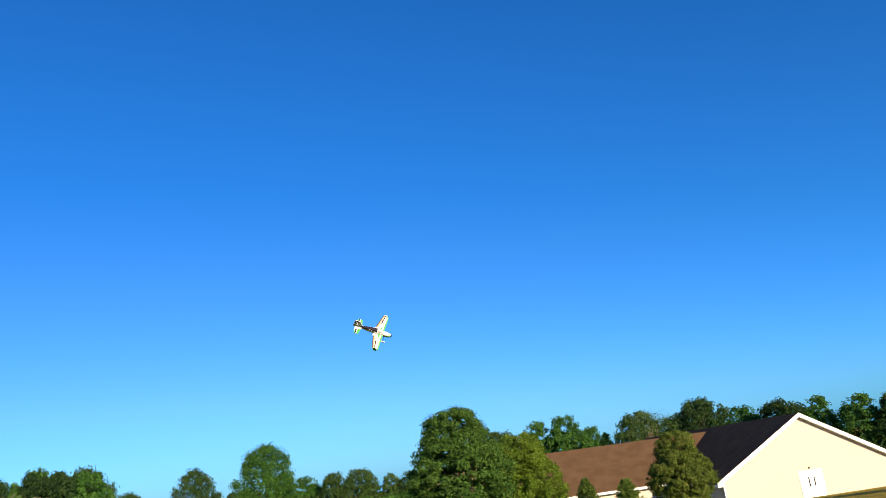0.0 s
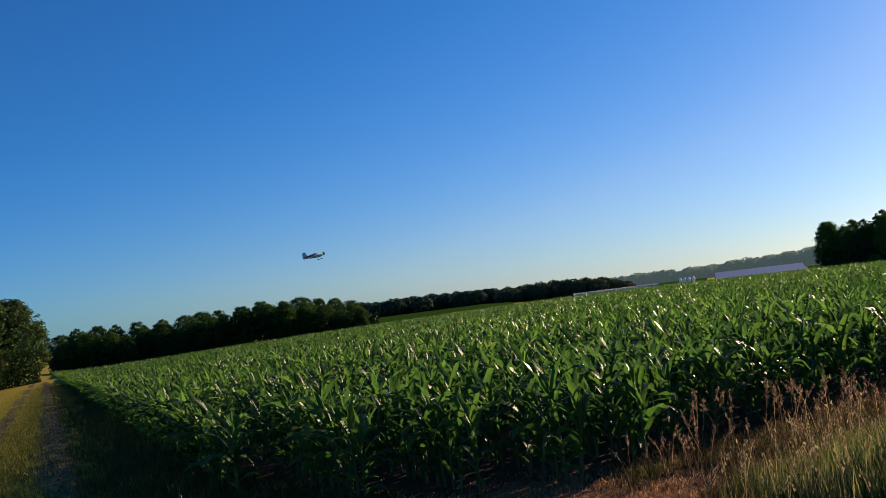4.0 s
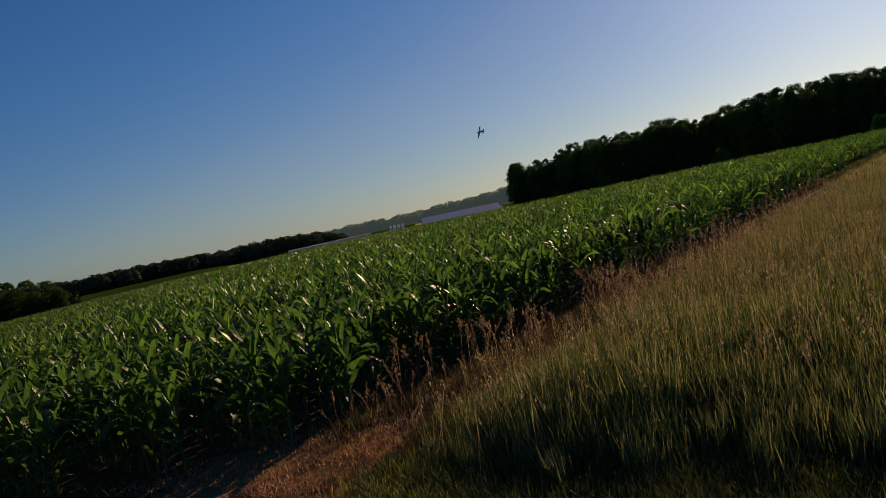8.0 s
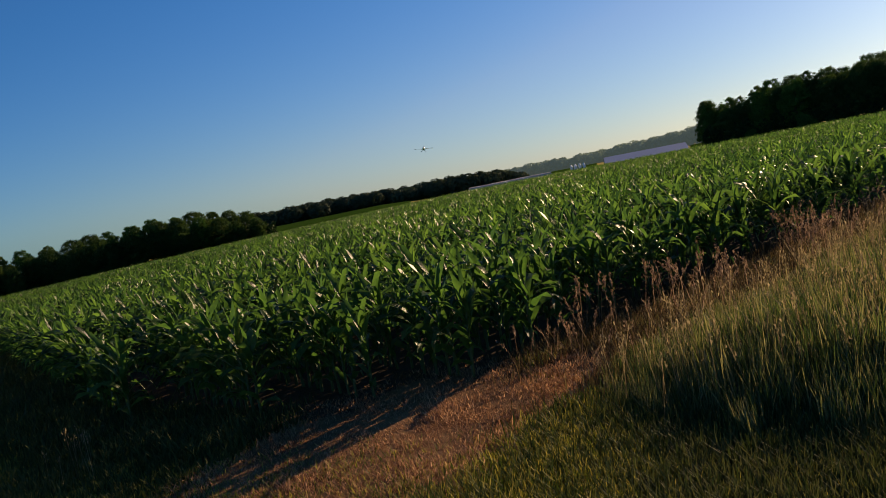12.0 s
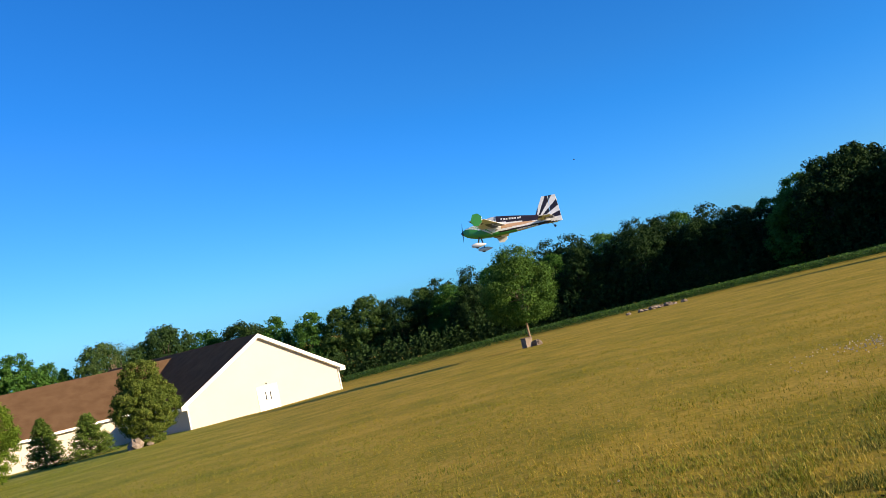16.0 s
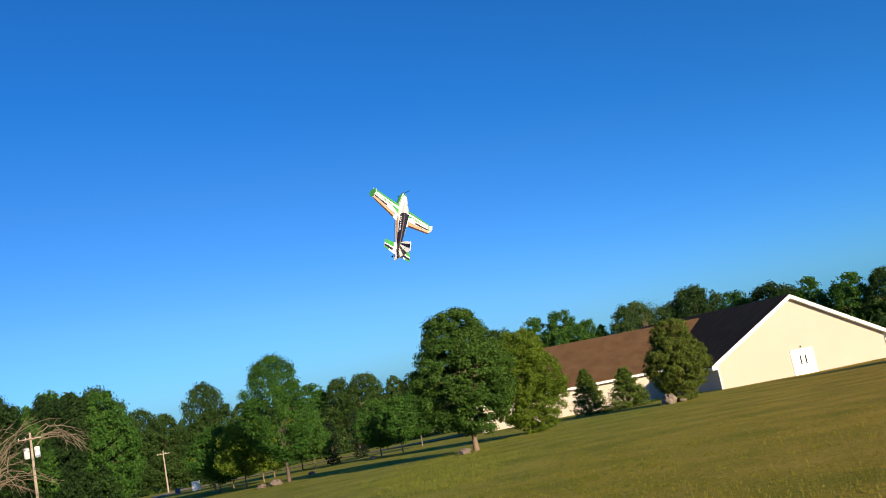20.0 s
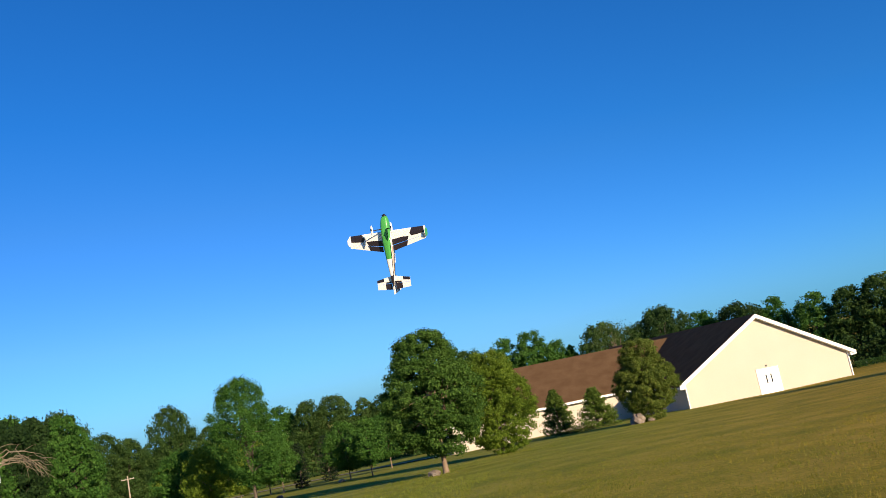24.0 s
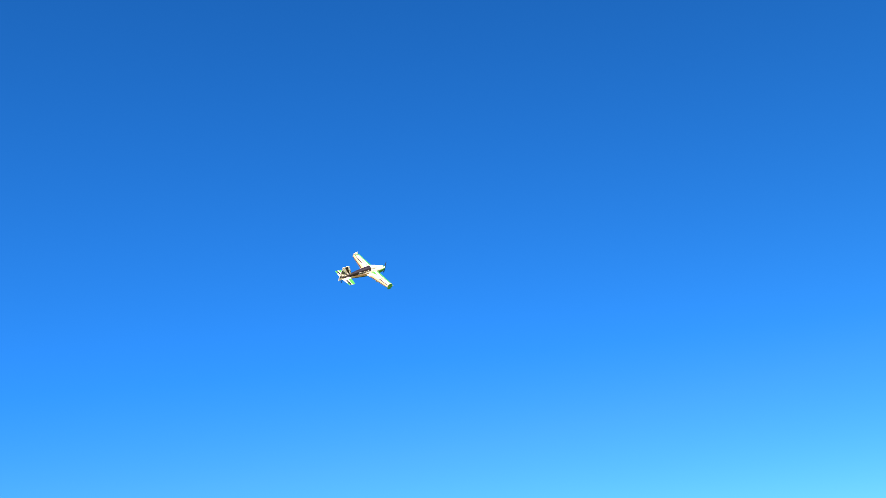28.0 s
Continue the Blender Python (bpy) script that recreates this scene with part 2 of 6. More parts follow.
def foliage(name, a, b, c, glow=0.16):
    return surface(name, leaf_colours(a, b, c), 0.5, 5, 0.7, 0, 1, island=0.5, objrand=0.2, spec=0.06, through_light=glow, tint=(0.6, 0.9, 0.1))


M_MAPLE = foliage("maple_leaves", (0.018, 0.045, 0.008), (0.037, 0.084, 0.013), (0.082, 0.148, 0.028))
M_PEAR = foliage("pear_leaves", (0.066, 0.11, 0.012), (0.115, 0.175, 0.019), (0.17, 0.225, 0.03), 0.3)
M_LINDEN = foliage("linden_leaves", (0.036, 0.060, 0.010), (0.078, 0.112, 0.018), (0.15, 0.175, 0.035))
# one woodland leaf in two copies: shade and sunlight put into the colour
M_WOOD_SHADED = foliage("woodland_leaves_shaded", (0.009, 0.022, 0.007), (0.018, 0.041, 0.011), (0.037, 0.066, 0.018), 0.10)
M_WOOD_LIT = foliage("woodland_leaves_lit", (0.022, 0.048, 0.012), (0.040, 0.078, 0.018), (0.074, 0.120, 0.030), 0.26)
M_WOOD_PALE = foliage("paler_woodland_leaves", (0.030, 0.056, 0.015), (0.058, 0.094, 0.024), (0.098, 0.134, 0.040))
M_OAK = foliage("oak_leaves", (0.021, 0.064, 0.010), (0.042, 0.106, 0.017), (0.080, 0.160, 0.03))
M_CEDAR = foliage("cedar_foliage", (0.013, 0.025, 0.008), (0.026, 0.046, 0.013), (0.052, 0.075, 0.022), 0.1)
M_SPRUCE = foliage("evergreen_needles", (0.042, 0.074, 0.013), (0.076, 0.122, 0.020), (0.12, 0.165, 0.032), 0.16)
M_DARK_FOLIAGE = foliage("dark_yew_needles", (0.008, 0.016, 0.008), (0.014, 0.028, 0.012), (0.022, 0.04, 0.018), 0.05)
# haze over the far rise: painted into pale leaves, plus a faint emission
M_RISE = foliage("hazed_distant_woodland", (0.10, 0.13, 0.10), (0.125, 0.155, 0.12), (0.15, 0.18, 0.14), 0.35)
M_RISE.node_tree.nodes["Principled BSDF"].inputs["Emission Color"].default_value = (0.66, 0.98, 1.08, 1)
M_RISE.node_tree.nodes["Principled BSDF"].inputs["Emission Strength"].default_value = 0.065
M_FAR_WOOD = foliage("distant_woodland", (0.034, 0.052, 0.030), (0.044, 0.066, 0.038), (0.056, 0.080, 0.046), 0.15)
M_DEAD_WOOD = surface("dead_branch", [(0.3, (0.12, 0.094, 0.064)), (0.7, (0.25, 0.20, 0.14))], 4, 30, 0.9, 0.5, 30)
M_SIDING = surface("cream_lap_siding", [(0.3, (0.49, 0.43, 0.345)), (0.7, (0.54, 0.475, 0.385))], 0.4, 8, 0.6, 0.05, 30)
M_TRIM = paint("white_trim", (0.80, 0.78, 0.74), 0.45)
M_SHINGLE = surface("brown_asphalt_shingle", [(0.3, (0.078, 0.044, 0.022)), (0.7, (0.128, 0.078, 0.042))], 0.8, 14, 1.0, 0.5, 45, spec=0.02, objrand=0.25)
M_GLASS = paint("window_glass", (0.02, 0.025, 0.03), 0.08, 0.6)
M_DOOR = paint("white_door", (0.82, 0.81, 0.78), 0.35)
M_ROCK = surface("field_stone", [(0.3, (0.10, 0.075, 0.056)), (0.55, (0.19, 0.15, 0.115)), (0.75, (0.28, 0.23, 0.185))], 3, 18, 0.9, 0.7, 14, objrand=0.3)
M_POLE = surface("weathered_pole", [(0.3, (0.30, 0.24, 0.18)), (0.7, (0.44, 0.37, 0.29))], 3, 30, 0.9, 0.4, 30, stretch=(1, 1, 0.1))
M_GREY_METAL = paint("pale_grey_metal", (0.62, 0.63, 0.64), 0.4, metal=0.2)
M_WHITE_SHEET = paint("white_film", (0.40, 0.35, 0.30), 0.8, 0.15)
M_BLUE_ROOF = paint("blue_grey_roof", (0.26, 0.34, 0.46), 0.75, 0.3)
M_WIRE = paint("black_cable", (0.03, 0.03, 0.03), 0.6)
M_BLUE_BOX = paint("blue_paint", (0.02, 0.06, 0.16), 0.6)

# ---- building blocks ----
RNG = np.random.default_rng(7)


class Geo:
    """Collects vertices and faces for one mesh."""
    def __init__(self):
        self.v, self.f, self.m, self.n = [], [], [], 0

    def add(self, verts, faces, mat=0):
        verts, faces = np.asarray(verts, float).reshape(-1, 3), np.asarray(faces, int)
        self.v.append(verts)
        self.f.append(faces + self.n)
        self.m.append(np.full(len(faces), mat))
        self.n += len(verts)
        return self

    def box(self, lo, hi, mat=0, m=None):
        x0, y0, z0 = lo
        x1, y1, z1 = hi
        v = np.array([(x0, y0, z0), (x1, y0, z0), (x1, y1, z0), (x0, y1, z0), (x0, y0, z1), (x1, y0, z1), (x1, y1, z1), (x0, y1, z1)], float)
        if m is not None:
            v = v @ np.array(m.to_3x3()).T + np.array(m.translation)
        return self.add(v, [(0, 3, 2, 1), (4, 5, 6, 7), (0, 1, 5, 4), (1, 2, 6, 5), (2, 3, 7, 6), (3, 0, 4, 7)], mat)

    def tube(self, points, radii, sides=8, mat=0, caps=True):
        """A round tapered tube through points."""
        p = np.asarray(points, float)
        n = len(p)
        d = np.gradient(p, axis=0)
        d /= np.linalg.norm(d, axis=1)[:, None] + 1e-9
        ref = np.array([1.0, 0, 0]) if abs(d[0][0]) < 0.8 else np.array([0, 1.0, 0])
        a = np.cross(d, ref)
        a /= np.linalg.norm(a, axis=1)[:, None] + 1e-9
        b = np.cross(d, a)
        th = np.linspace(0, 2 * np.pi, sides, endpoint=False)
        r = np.asarray(radii, float)[:, None, None]
        ring = p[:, None] + r * (np.cos(th)[None, :, None] * a[:, None] + np.sin(th)[None, :, None] * b[:, None])
        i, j = np.meshgrid(np.arange(n - 1), np.arange(sides), indexing="ij")
        k = (j + 1) % sides
        f = np.stack([i * sides + j, i * sides + k, (i + 1) * sides + k, (i + 1) * sides + j], -1).reshape(-1, 4)
        self.add(ring.reshape(-1, 3), f, mat)
        if caps:
            for ringv, centre in ((ring[0], p[0]), (ring[-1], p[-1])):
                self.add(np.vstack([ringv, centre]), [(q, (q + 1) % sides, sides) for q in range(sides)], mat)
        return self

    def ball(self, centre, radii, rings=6, sides=10, mat=0, bumps=0.0, seed=0, m=None):
        th, ph = np.linspace(0, np.pi, rings + 1), np.linspace(0, 2 * np.pi, sides, endpoint=False)
        T, P = np.meshgrid(th, ph, indexing="ij")
        u = np.stack([np.sin(T) * np.cos(P), np.sin(T) * np.sin(P), np.cos(T)], -1)
        if bumps:
            g = np.random.default_rng(seed)
            u = u * (1 + bumps * g.uniform(-1, 1, u.shape[:2]))[..., None]
            u[0], u[-1] = u[0].mean(0), u[-1].mean(0)
        v = (u * np.asarray(radii)).reshape(-1, 3)
        if m is not None:
            v = v @ np.array(m.to_3x3()).T
        i, j = np.meshgrid(np.arange(rings), np.arange(sides), indexing="ij")
        k = (j + 1) % sides
        f = np.stack([i * sides + j, (i + 1) * sides + j, (i + 1) * sides + k, i * sides + k], -1).reshape(-1, 4)
        return self.add(v + np.asarray(centre), f, mat)

    def cards(self, centre, normal, along, length, width, mat=0, fold=0.25):
        """Many leaf shapes: a folded diamond at each centre."""
        c, n, a = (np.asarray(q, float) for q in (centre, normal, along))
        a = a - n * (a * n).sum(1)[:, None]
        a /= np.linalg.norm(a, axis=1)[:, None] + 1e-9
        s = np.cross(n, a)
        L, Wd = np.asarray(length)[:, None], np.asarray(width)[:, None]
        v = np.stack([c - a * L * 0.5, c + s * Wd * 0.5 + n * Wd * fold, c + a * L * 0.5, c - s * Wd * 0.5 + n * Wd * fold], 1)
        k = len(c)
        i = np.arange(k)[:, None] * 4
        return self.add(v.reshape(-1, 3), np.hstack([i, i + 1, i + 2, i + 3]), mat)

    def mesh(self, name, mats, smooth=False):
        me = bpy.data.meshes.new(name)
        for q in (mats if isinstance(mats, (list, tuple)) else [mats]):
            me.materials.append(q)
        if not self.v:
            return me
        v = np.vstack(self.v)
        loops = np.concatenate([f.ravel() for f in self.f])
        size = np.concatenate([np.full(len(f), f.shape[1]) for f in self.f])
        start = np.concatenate([[0], np.cumsum(size)[:-1]])
        me.vertices.add(len(v))
        me.vertices.foreach_set("co", v.ravel().astype(np.float32))
        me.loops.add(len(loops))
        me.loops.foreach_set("vertex_index", loops.astype(np.int32))
        me.polygons.add(len(size))
        me.polygons.foreach_set("loop_start", start.astype(np.int32))
        me.polygons.foreach_set("material_index", np.concatenate(self.m).astype(np.int32))
        me.polygons.foreach_set("use_smooth", np.full(len(size), bool(smooth)))
        me.update(calc_edges=True)
        me.validate()
        return me


def part(name, geo, material, parent, label="", smooth=False, at=None):
    ob = new(name, geo if isinstance(geo, bpy.types.Mesh) else geo.mesh(name, material, smooth))
    ob.parent = parent
    if at is not None:
        ob.matrix_basis = at
    if label:
        tagged(ob, label)
    return ob


def thing(name, label, category, group="", at=None, kind=""):
    ob = new(name)
    ob.empty_display_size = 0.3
    if at is not None:
        ob.matrix_basis = at
    return tagged(ob, label, category, group, kind)


def scatter(template, faces, places, yaw, size, tilt=None):
    """Copies of a small template at many places, as arrays."""
    c, s = np.cos(yaw), np.sin(yaw)
    t = template[None] * np.asarray(size).reshape(-1, 1, 1)
    x = t[..., 0] * c[:, None] - t[..., 1] * s[:, None]
    y = t[..., 0] * s[:, None] + t[..., 1] * c[:, None]
    v = np.stack([x, y, t[..., 2]], -1)
    if tilt is not None:
        v[..., :2] += v[..., 2:3] * tilt[:, None, :]
    v += places[:, None, :]
    f = faces[None] + (np.arange(len(places)) * len(template))[:, None, None]
    return v.reshape(-1, 3), f.reshape(-1, faces.shape[1])


# ---- the lie of the land: the lawn falls away from the field's edge ----
FALL = [(-180, 0.02), (-90, 0.045), (-60, 0.056), (-40, 0.0615), (-21, 0.058), (0, 0.055), (5, 0.052), (17, 0.045), (28, 0.0404),
        (42, 0.033), (48, 0.027), (54, 0.019), (56, 0.021), (60, 0.0195), (66, 0.0155), (75, 0.0105), (87, 0.005), (95, 0.004), (128, 0.004), (150, 0.006), (180, 0.02)]


def ground_z(x, y):
    x, y = np.asarray(x, float), np.asarray(y, float)
    d = np.hypot(x, y)
    s = np.interp(np.degrees(np.arctan2(x, y)), [a for a, _ in FALL], [b for _, b in FALL])
    far = np.where(d < 250, d, 250 + (d - 250) * 0.1)
    az = np.degrees(np.arctan2(x, y))
    dip = 2.4 * np.clip((d - 250) / 120, 0, 1) * np.clip((az - 82) / 4, 0, 1) * np.clip((108 - az) / 3, 0, 1)
    return -s * far - dip + 0.02 * np.sin(x * 0.9) * np.sin(y * 0.8 + 1) * np.clip(d / 4, 0, 1)


def spot(az, d, lift=0.0):
    """The place on the ground at a bearing and a distance from the pilot's stand."""
    x, y = d * math.sin(radians(az)), d * math.cos(radians(az))
    return Vector((x, y, float(ground_z(x, y)) + lift))


ROW_AZ = 54.3
RH = np.array([math.sin(radians(ROW_AZ)), math.cos(radians(ROW_AZ))])   # along the track
RN = np.array([RH[1], -RH[0]])                                          # across it, into the corn


def sheet(name, material, s_values, o_values, lift, wobble=0.0, seed=1):
    """A strip of ground along the track: s along, o across."""
    g = np.random.default_rng(seed)
    s, o = np.asarray(s_values, float), np.asarray(o_values, float)
    S, O = np.meshgrid(s, o, indexing="ij")
    if wobble:
        O = O.copy()
        O[:, 0] += g.uniform(-wobble, wobble, len(s))
        O[:, -1] += g.uniform(-wobble, wobble, len(s))
    x, y = S * RH[0] + O * RN[0], S * RH[1] + O * RN[1]
    v = np.stack([x, y, ground_z(x, y) + lift], -1)
    a, b = len(s), len(o)
    i, j = np.meshgrid(np.arange(a - 1), np.arange(b - 1), indexing="ij")
    f = np.stack([i * b + j, i * b + j + 1, (i + 1) * b + j + 1, (i + 1) * b + j], -1).reshape(-1, 4)
    return Geo().add(v.reshape(-1, 3), f).mesh(name, material, True)

# ---- ground ----
def build_ground():
    r = np.concatenate([[0.0], np.geomspace(0.8, 3200, 78)])
    az = np.radians(np.arange(0, 360, 2.0))
    R, A = np.meshgrid(r, az, indexing="ij")
    x, y = R * np.sin(A), R * np.cos(A)
    v = np.stack([x, y, ground_z(x, y)], -1).reshape(-1, 3)
    n = len(az)
    i, j = np.meshgrid(np.arange(len(r) - 1), np.arange(n), indexing="ij")
    k = (j + 1) % n
    f = np.stack([i * n + j, i * n + k, (i + 1) * n + k, (i + 1) * n + j], -1).reshape(-1, 4)
    ob = new("ground", Geo().add(v, f).mesh("ground", M_LAWN, True))
    tagged(ob, "mown yellow-green lawn falling away from the field", "ground", kind="structure")
    s = np.concatenate([np.arange(-30, 30, 0.6), np.arange(30, 128, 3.0)])
    for lo, hi, seed in ((-0.40, 0.24, 3), (-1.84, -1.32, 4)):
        tr = new("wheel_track", sheet("wheel_track", M_TRACK, s, np.linspace(lo, hi, 5), 0.012, 0.12, seed))
        tagged(tr, "worn gravelly wheel track between grass and corn", "track", "wheel tracks of the field lane", "structure")
    # bare soil under the corn
    s2 = np.concatenate([np.arange(4.6, 40, 0.6), np.arange(40, 260, 8.0)])
    S, O = np.meshgrid(s2, np.concatenate([np.arange(0.75, 30, 0.6), np.arange(31, 190, 9.0)]), indexing="ij")
    x, y = S * RH[0] + O * RN[0], S * RH[1] + O * RN[1]
    a, b = S.shape
    i, j = np.meshgrid(np.arange(a - 1), np.arange(b - 1), indexing="ij")
    f = np.stack([i * b + j, i * b + j + 1, (i + 1) * b + j + 1, (i + 1) * b + j], -1).reshape(-1, 4)
    cx, cy = x.reshape(-1)[f].mean(1), y.reshape(-1)[f].mean(1)
    keep = field_depth(cx, cy) > np.where(np.hypot(cx, cy) > 34, 5.0, np.where(cx * RN[0] + cy * RN[1] > 4.2, -1.5, -0.55))
    v = np.stack([x, y, ground_z(x, y) + 0.016], -1).reshape(-1, 3)
    tagged(new("field_soil", Geo().add(v, f[keep]).mesh("field_soil", M_SOIL, True)), "bare brown soil under the rows of corn", "soil", kind="structure")


C1, C2 = np.array([7.45, 0.35]), np.array([10.6, -2.3])


def field_depth(x, y):
    """How far inside the corn field's edges a place lies."""
    x, y = np.asarray(x, float), np.asarray(y, float)
    o = x * RN[0] + y * RN[1] - 1.55
    a = np.minimum((x - 7.3) * 0.995 + (y - 0.8) * -0.09, (x - 7.3) * 0.829 - (y - 2.2) * 0.559)
    b = np.maximum((x - C1[0]) * 0.658 + (y - C1[1]) * 0.753, (x - C2[0]) * 0.641 + (y - C2[1]) * 0.767)
    return np.minimum(np.minimum(o, a), b)


build_ground()


# ---- corn ----
def blade(length, width, lean, droop, segs=5, crease=0.25, roll=0.0, twist=0.0):
    """One arching leaf in the x-z plane, rising then bending over."""
    t = np.linspace(0, 1, segs + 1)
    ang = radians(lean) + np.radians(droop) * t ** 1.6
    step = length / segs
    x = np.concatenate([[0], np.cumsum(np.sin(ang[:-1]) * step)])
    z = np.concatenate([[0], np.cumsum(np.cos(ang[:-1]) * step)])
    w = width * np.sin(np.pi * (0.12 + 0.88 * t) ** 0.8) ** 0.7 * 0.5
    w[-1] = 0.002
    up = np.stack([-np.cos(ang), np.zeros_like(t), np.sin(ang)], 1)
    mid = np.stack([x, np.zeros_like(t), z], 1)
    r = (radians(roll) + radians(twist) * t)[:, None]
    side = np.array([0, 1.0, 0]) * np.cos(r) + up * np.sin(r)
    wave = 0.012 * np.sin(t * 14)
    left = mid + side * w[:, None] + up * (w * crease)[:, None]
    right = mid - side * w[:, None] + up * (w * crease)[:, None]
    left[:, 2] += wave
    right[:, 2] -= wave
    v = np.stack([left, mid, right], 1).reshape(-1, 3)
    f = []
    for i in range(segs):
        a = 3 * i
        f += [(a, a + 1, a + 4, a + 3), (a + 1, a + 2, a + 5, a + 4)]
    return v, np.array(f)


def turn_z(v, deg):
    c, s = math.cos(radians(deg)), math.sin(radians(deg))
    return np.stack([v[:, 0] * c - v[:, 1] * s, v[:, 0] * s + v[:, 1] * c, v[:, 2]], 1)


def corn_leaves(seed, leaves=13, segs=5):
    """The leaves of one plant: a few stand up in the whorl, most arch over with drooping tips."""
    g = np.random.default_rng(seed)
    out = []
    plane = g.uniform(0, 360)
    for i in range(leaves):
        t = i / (leaves - 1)
        h = 0.12 + 0.62 * t ** 0.85
        L = (0.22 + 0.33 * math.sin(math.pi * min(1, t * 0.85 + 0.08))) * g.uniform(0.8, 1.15)
        stiff = g.uniform() < (0.55 if t > 0.65 else 0.14)
        if stiff:
            L = min(L, 0.46)
        v, f = blade(L, g.uniform(0.046, 0.078), (g.uniform(6, 24) if stiff else g.uniform(26, 55) * (1 - 0.4 * t)), (g.uniform(15, 60) if stiff else g.uniform(95, 185) * (1 - 0.2 * t)), segs,
                     roll=g.uniform(-35, 35), twist=g.uniform(-80, 80), crease=g.uniform(0.2, 0.55))
        v = turn_z(v, plane + (i % 2) * 180 + g.uniform(-50, 50)) + np.array([0, 0, h])
        out.append((v, f))
    return out


def build_corn():
    rows = np.arange(1.62, 150, 0.76)
    P = []
    for q, o in enumerate(rows):
        s = np.arange(2.0, 258, 0.18) + (q * 0.37) % 0.18
        s = s + RNG.normal(0, 0.03, len(s))
        oo = o + RNG.normal(0, 0.03, len(s))
        P.append(np.stack([s * RH[0] + oo * RN[0], s * RH[1] + oo * RN[1]], 1))
    P = np.vstack(P)
    P = P[(field_depth(P[:, 0], P[:, 1]) > 0)]
    P = P[(np.degrees(np.arctan2(P[:, 0], P[:, 1])) < 134)]
    # rows that run on to the right of the lane's end
    extra = RNG.uniform(0, 1, (60000, 2)) * [200, 150] + [20, -120]
    extra = extra[(field_depth(extra[:, 0], extra[:, 1]) > 0) & (extra @ RH < 2.0)]
    P = np.vstack([P, extra])
    d = np.hypot(P[:, 0], P[:, 1])
    keep = (RNG.uniform(0, 1, len(d)) < np.clip((26 / d) ** 1.5, 0, 1)) | ((field_depth(P[:, 0], P[:, 1]) < 1.7) & (d < 110))
    P, d = P[keep & (d < 255)], d[keep & (d < 255)]
    order = np.argsort(d)
    P, d = P[order], d[order]
    kinds = [corn_leaves(100 + k) for k in range(8)]
    # the nearest plants stand as things of their own
    protos = []
    for k, leaves in enumerate(kinds):
        root = thing("corn_plant", "waist-high green corn plant with arching glossy leaves at the field edge", "corn plant", "corn plants at the field's edge")
        st = Geo().tube([(0, 0, -0.03), (0.004, 0, 0.35), (0, 0.004, 0.72)], [0.016, 0.013, 0.008], 6)
        part("stalk", st, M_CORN_STALK, root)
        for v, f in leaves:
            part("leaf", Geo().add(v, f), M_CORN, root, smooth=True)
        protos.append(root)
    close = 120
    for i in range(close):
        k = i % 8
        m = pose(P[i, 0], P[i, 1], float(ground_z(*P[i])), RNG.uniform(-4, 4), RNG.uniform(-4, 4), RNG.uniform(0, 360)) @ Matrix.Scale(RNG.uniform(0.86, 1.12), 4)
        if i < 8:
            protos[k].matrix_basis = m
        else:
            c = copy_thing(protos[k], m)
            c.scale = m.to_scale()
    geo = Geo()
    bands = [(d < 17, 13, 4, 1.0), ((d >= 17) & (d < 42), 9, 3, 1.0), ((d >= 42) & (d < 95), 7, 2, 1.1), (d >= 95, 6, 2, 1.25)]
    idx = np.arange(len(d))
    for mask, n, segs, grow in bands:
        for k in range(8):
            sel = mask & (idx >= close) & (idx % 8 == k)
            if not sel.any():
                continue
            lv = corn_leaves(100 + k, n, segs)
            if segs < 3:
                lv = lv[-5:]
            tv, tf, o = [], [], 0
            for v, f in lv:
                tv.append(v)
                tf.append(f + o)
                o += len(v)
            tv, tf = np.vstack(tv), np.vstack(tf)
            pl = np.column_stack([P[sel], ground_z(P[sel, 0], P[sel, 1])])
            m = sel.sum()
            geo.add(*scatter(tv, tf, pl, RNG.uniform(0, 6.28, m), RNG.uniform(0.86, 1.16, m) * grow ** 0.4, RNG.normal(0, 0.05, (m, 2))))
    ob = new("corn_field", geo.mesh("corn_field", M_CORN, True))
    tagged(ob, "wide field of waist-high green corn in rows", "corn", kind="stuff")
    # the closed leaf canopy farther out
    a = np.radians(np.arange(55, 133, 0.5))
    r = np.geomspace(30, 1050, 95)
    R, A = np.meshgrid(r, a, indexing="ij")
    x, y = R * np.sin(A), R * np.cos(A)
    v = np.stack([x, y, ground_z(x, y) + 0.62 + 0.10 * RNG.uniform(-1, 1, x.shape)], -1)
    n = len(a)
    i, j = np.meshgrid(np.arange(len(r) - 1), np.arange(n - 1), indexing="ij")
    f = np.stack([i * n + j, i * n + j + 1, (i + 1) * n + j + 1, (i + 1) * n + j], -1).reshape(-1, 4)
    cx, cy = x.reshape(-1)[f].mean(1), y.reshape(-1)[f].mean(1)
    az, dist = np.degrees(np.arctan2(cx, cy)), np.hypot(cx, cy)
    beyond = (az > 74.5) & ((az < 84) | (az > 93.6) & (az < 96.7) & (np.abs(dist - 400) > 14) | (az > 102.6) & (az < 104.2))
    field = (field_depth(cx, cy) > 1.0) & ((dist < 256) | beyond | (dist < 385) & (az < 104) & (az > 74.5))
    can = new("corn_canopy", Geo().add(v.reshape(-1, 3), f[field]).mesh("corn_canopy", M_CORN_FAR))
    tagged(can, "closed dark green canopy of the distant corn", "corn", kind="stuff")


build_corn()


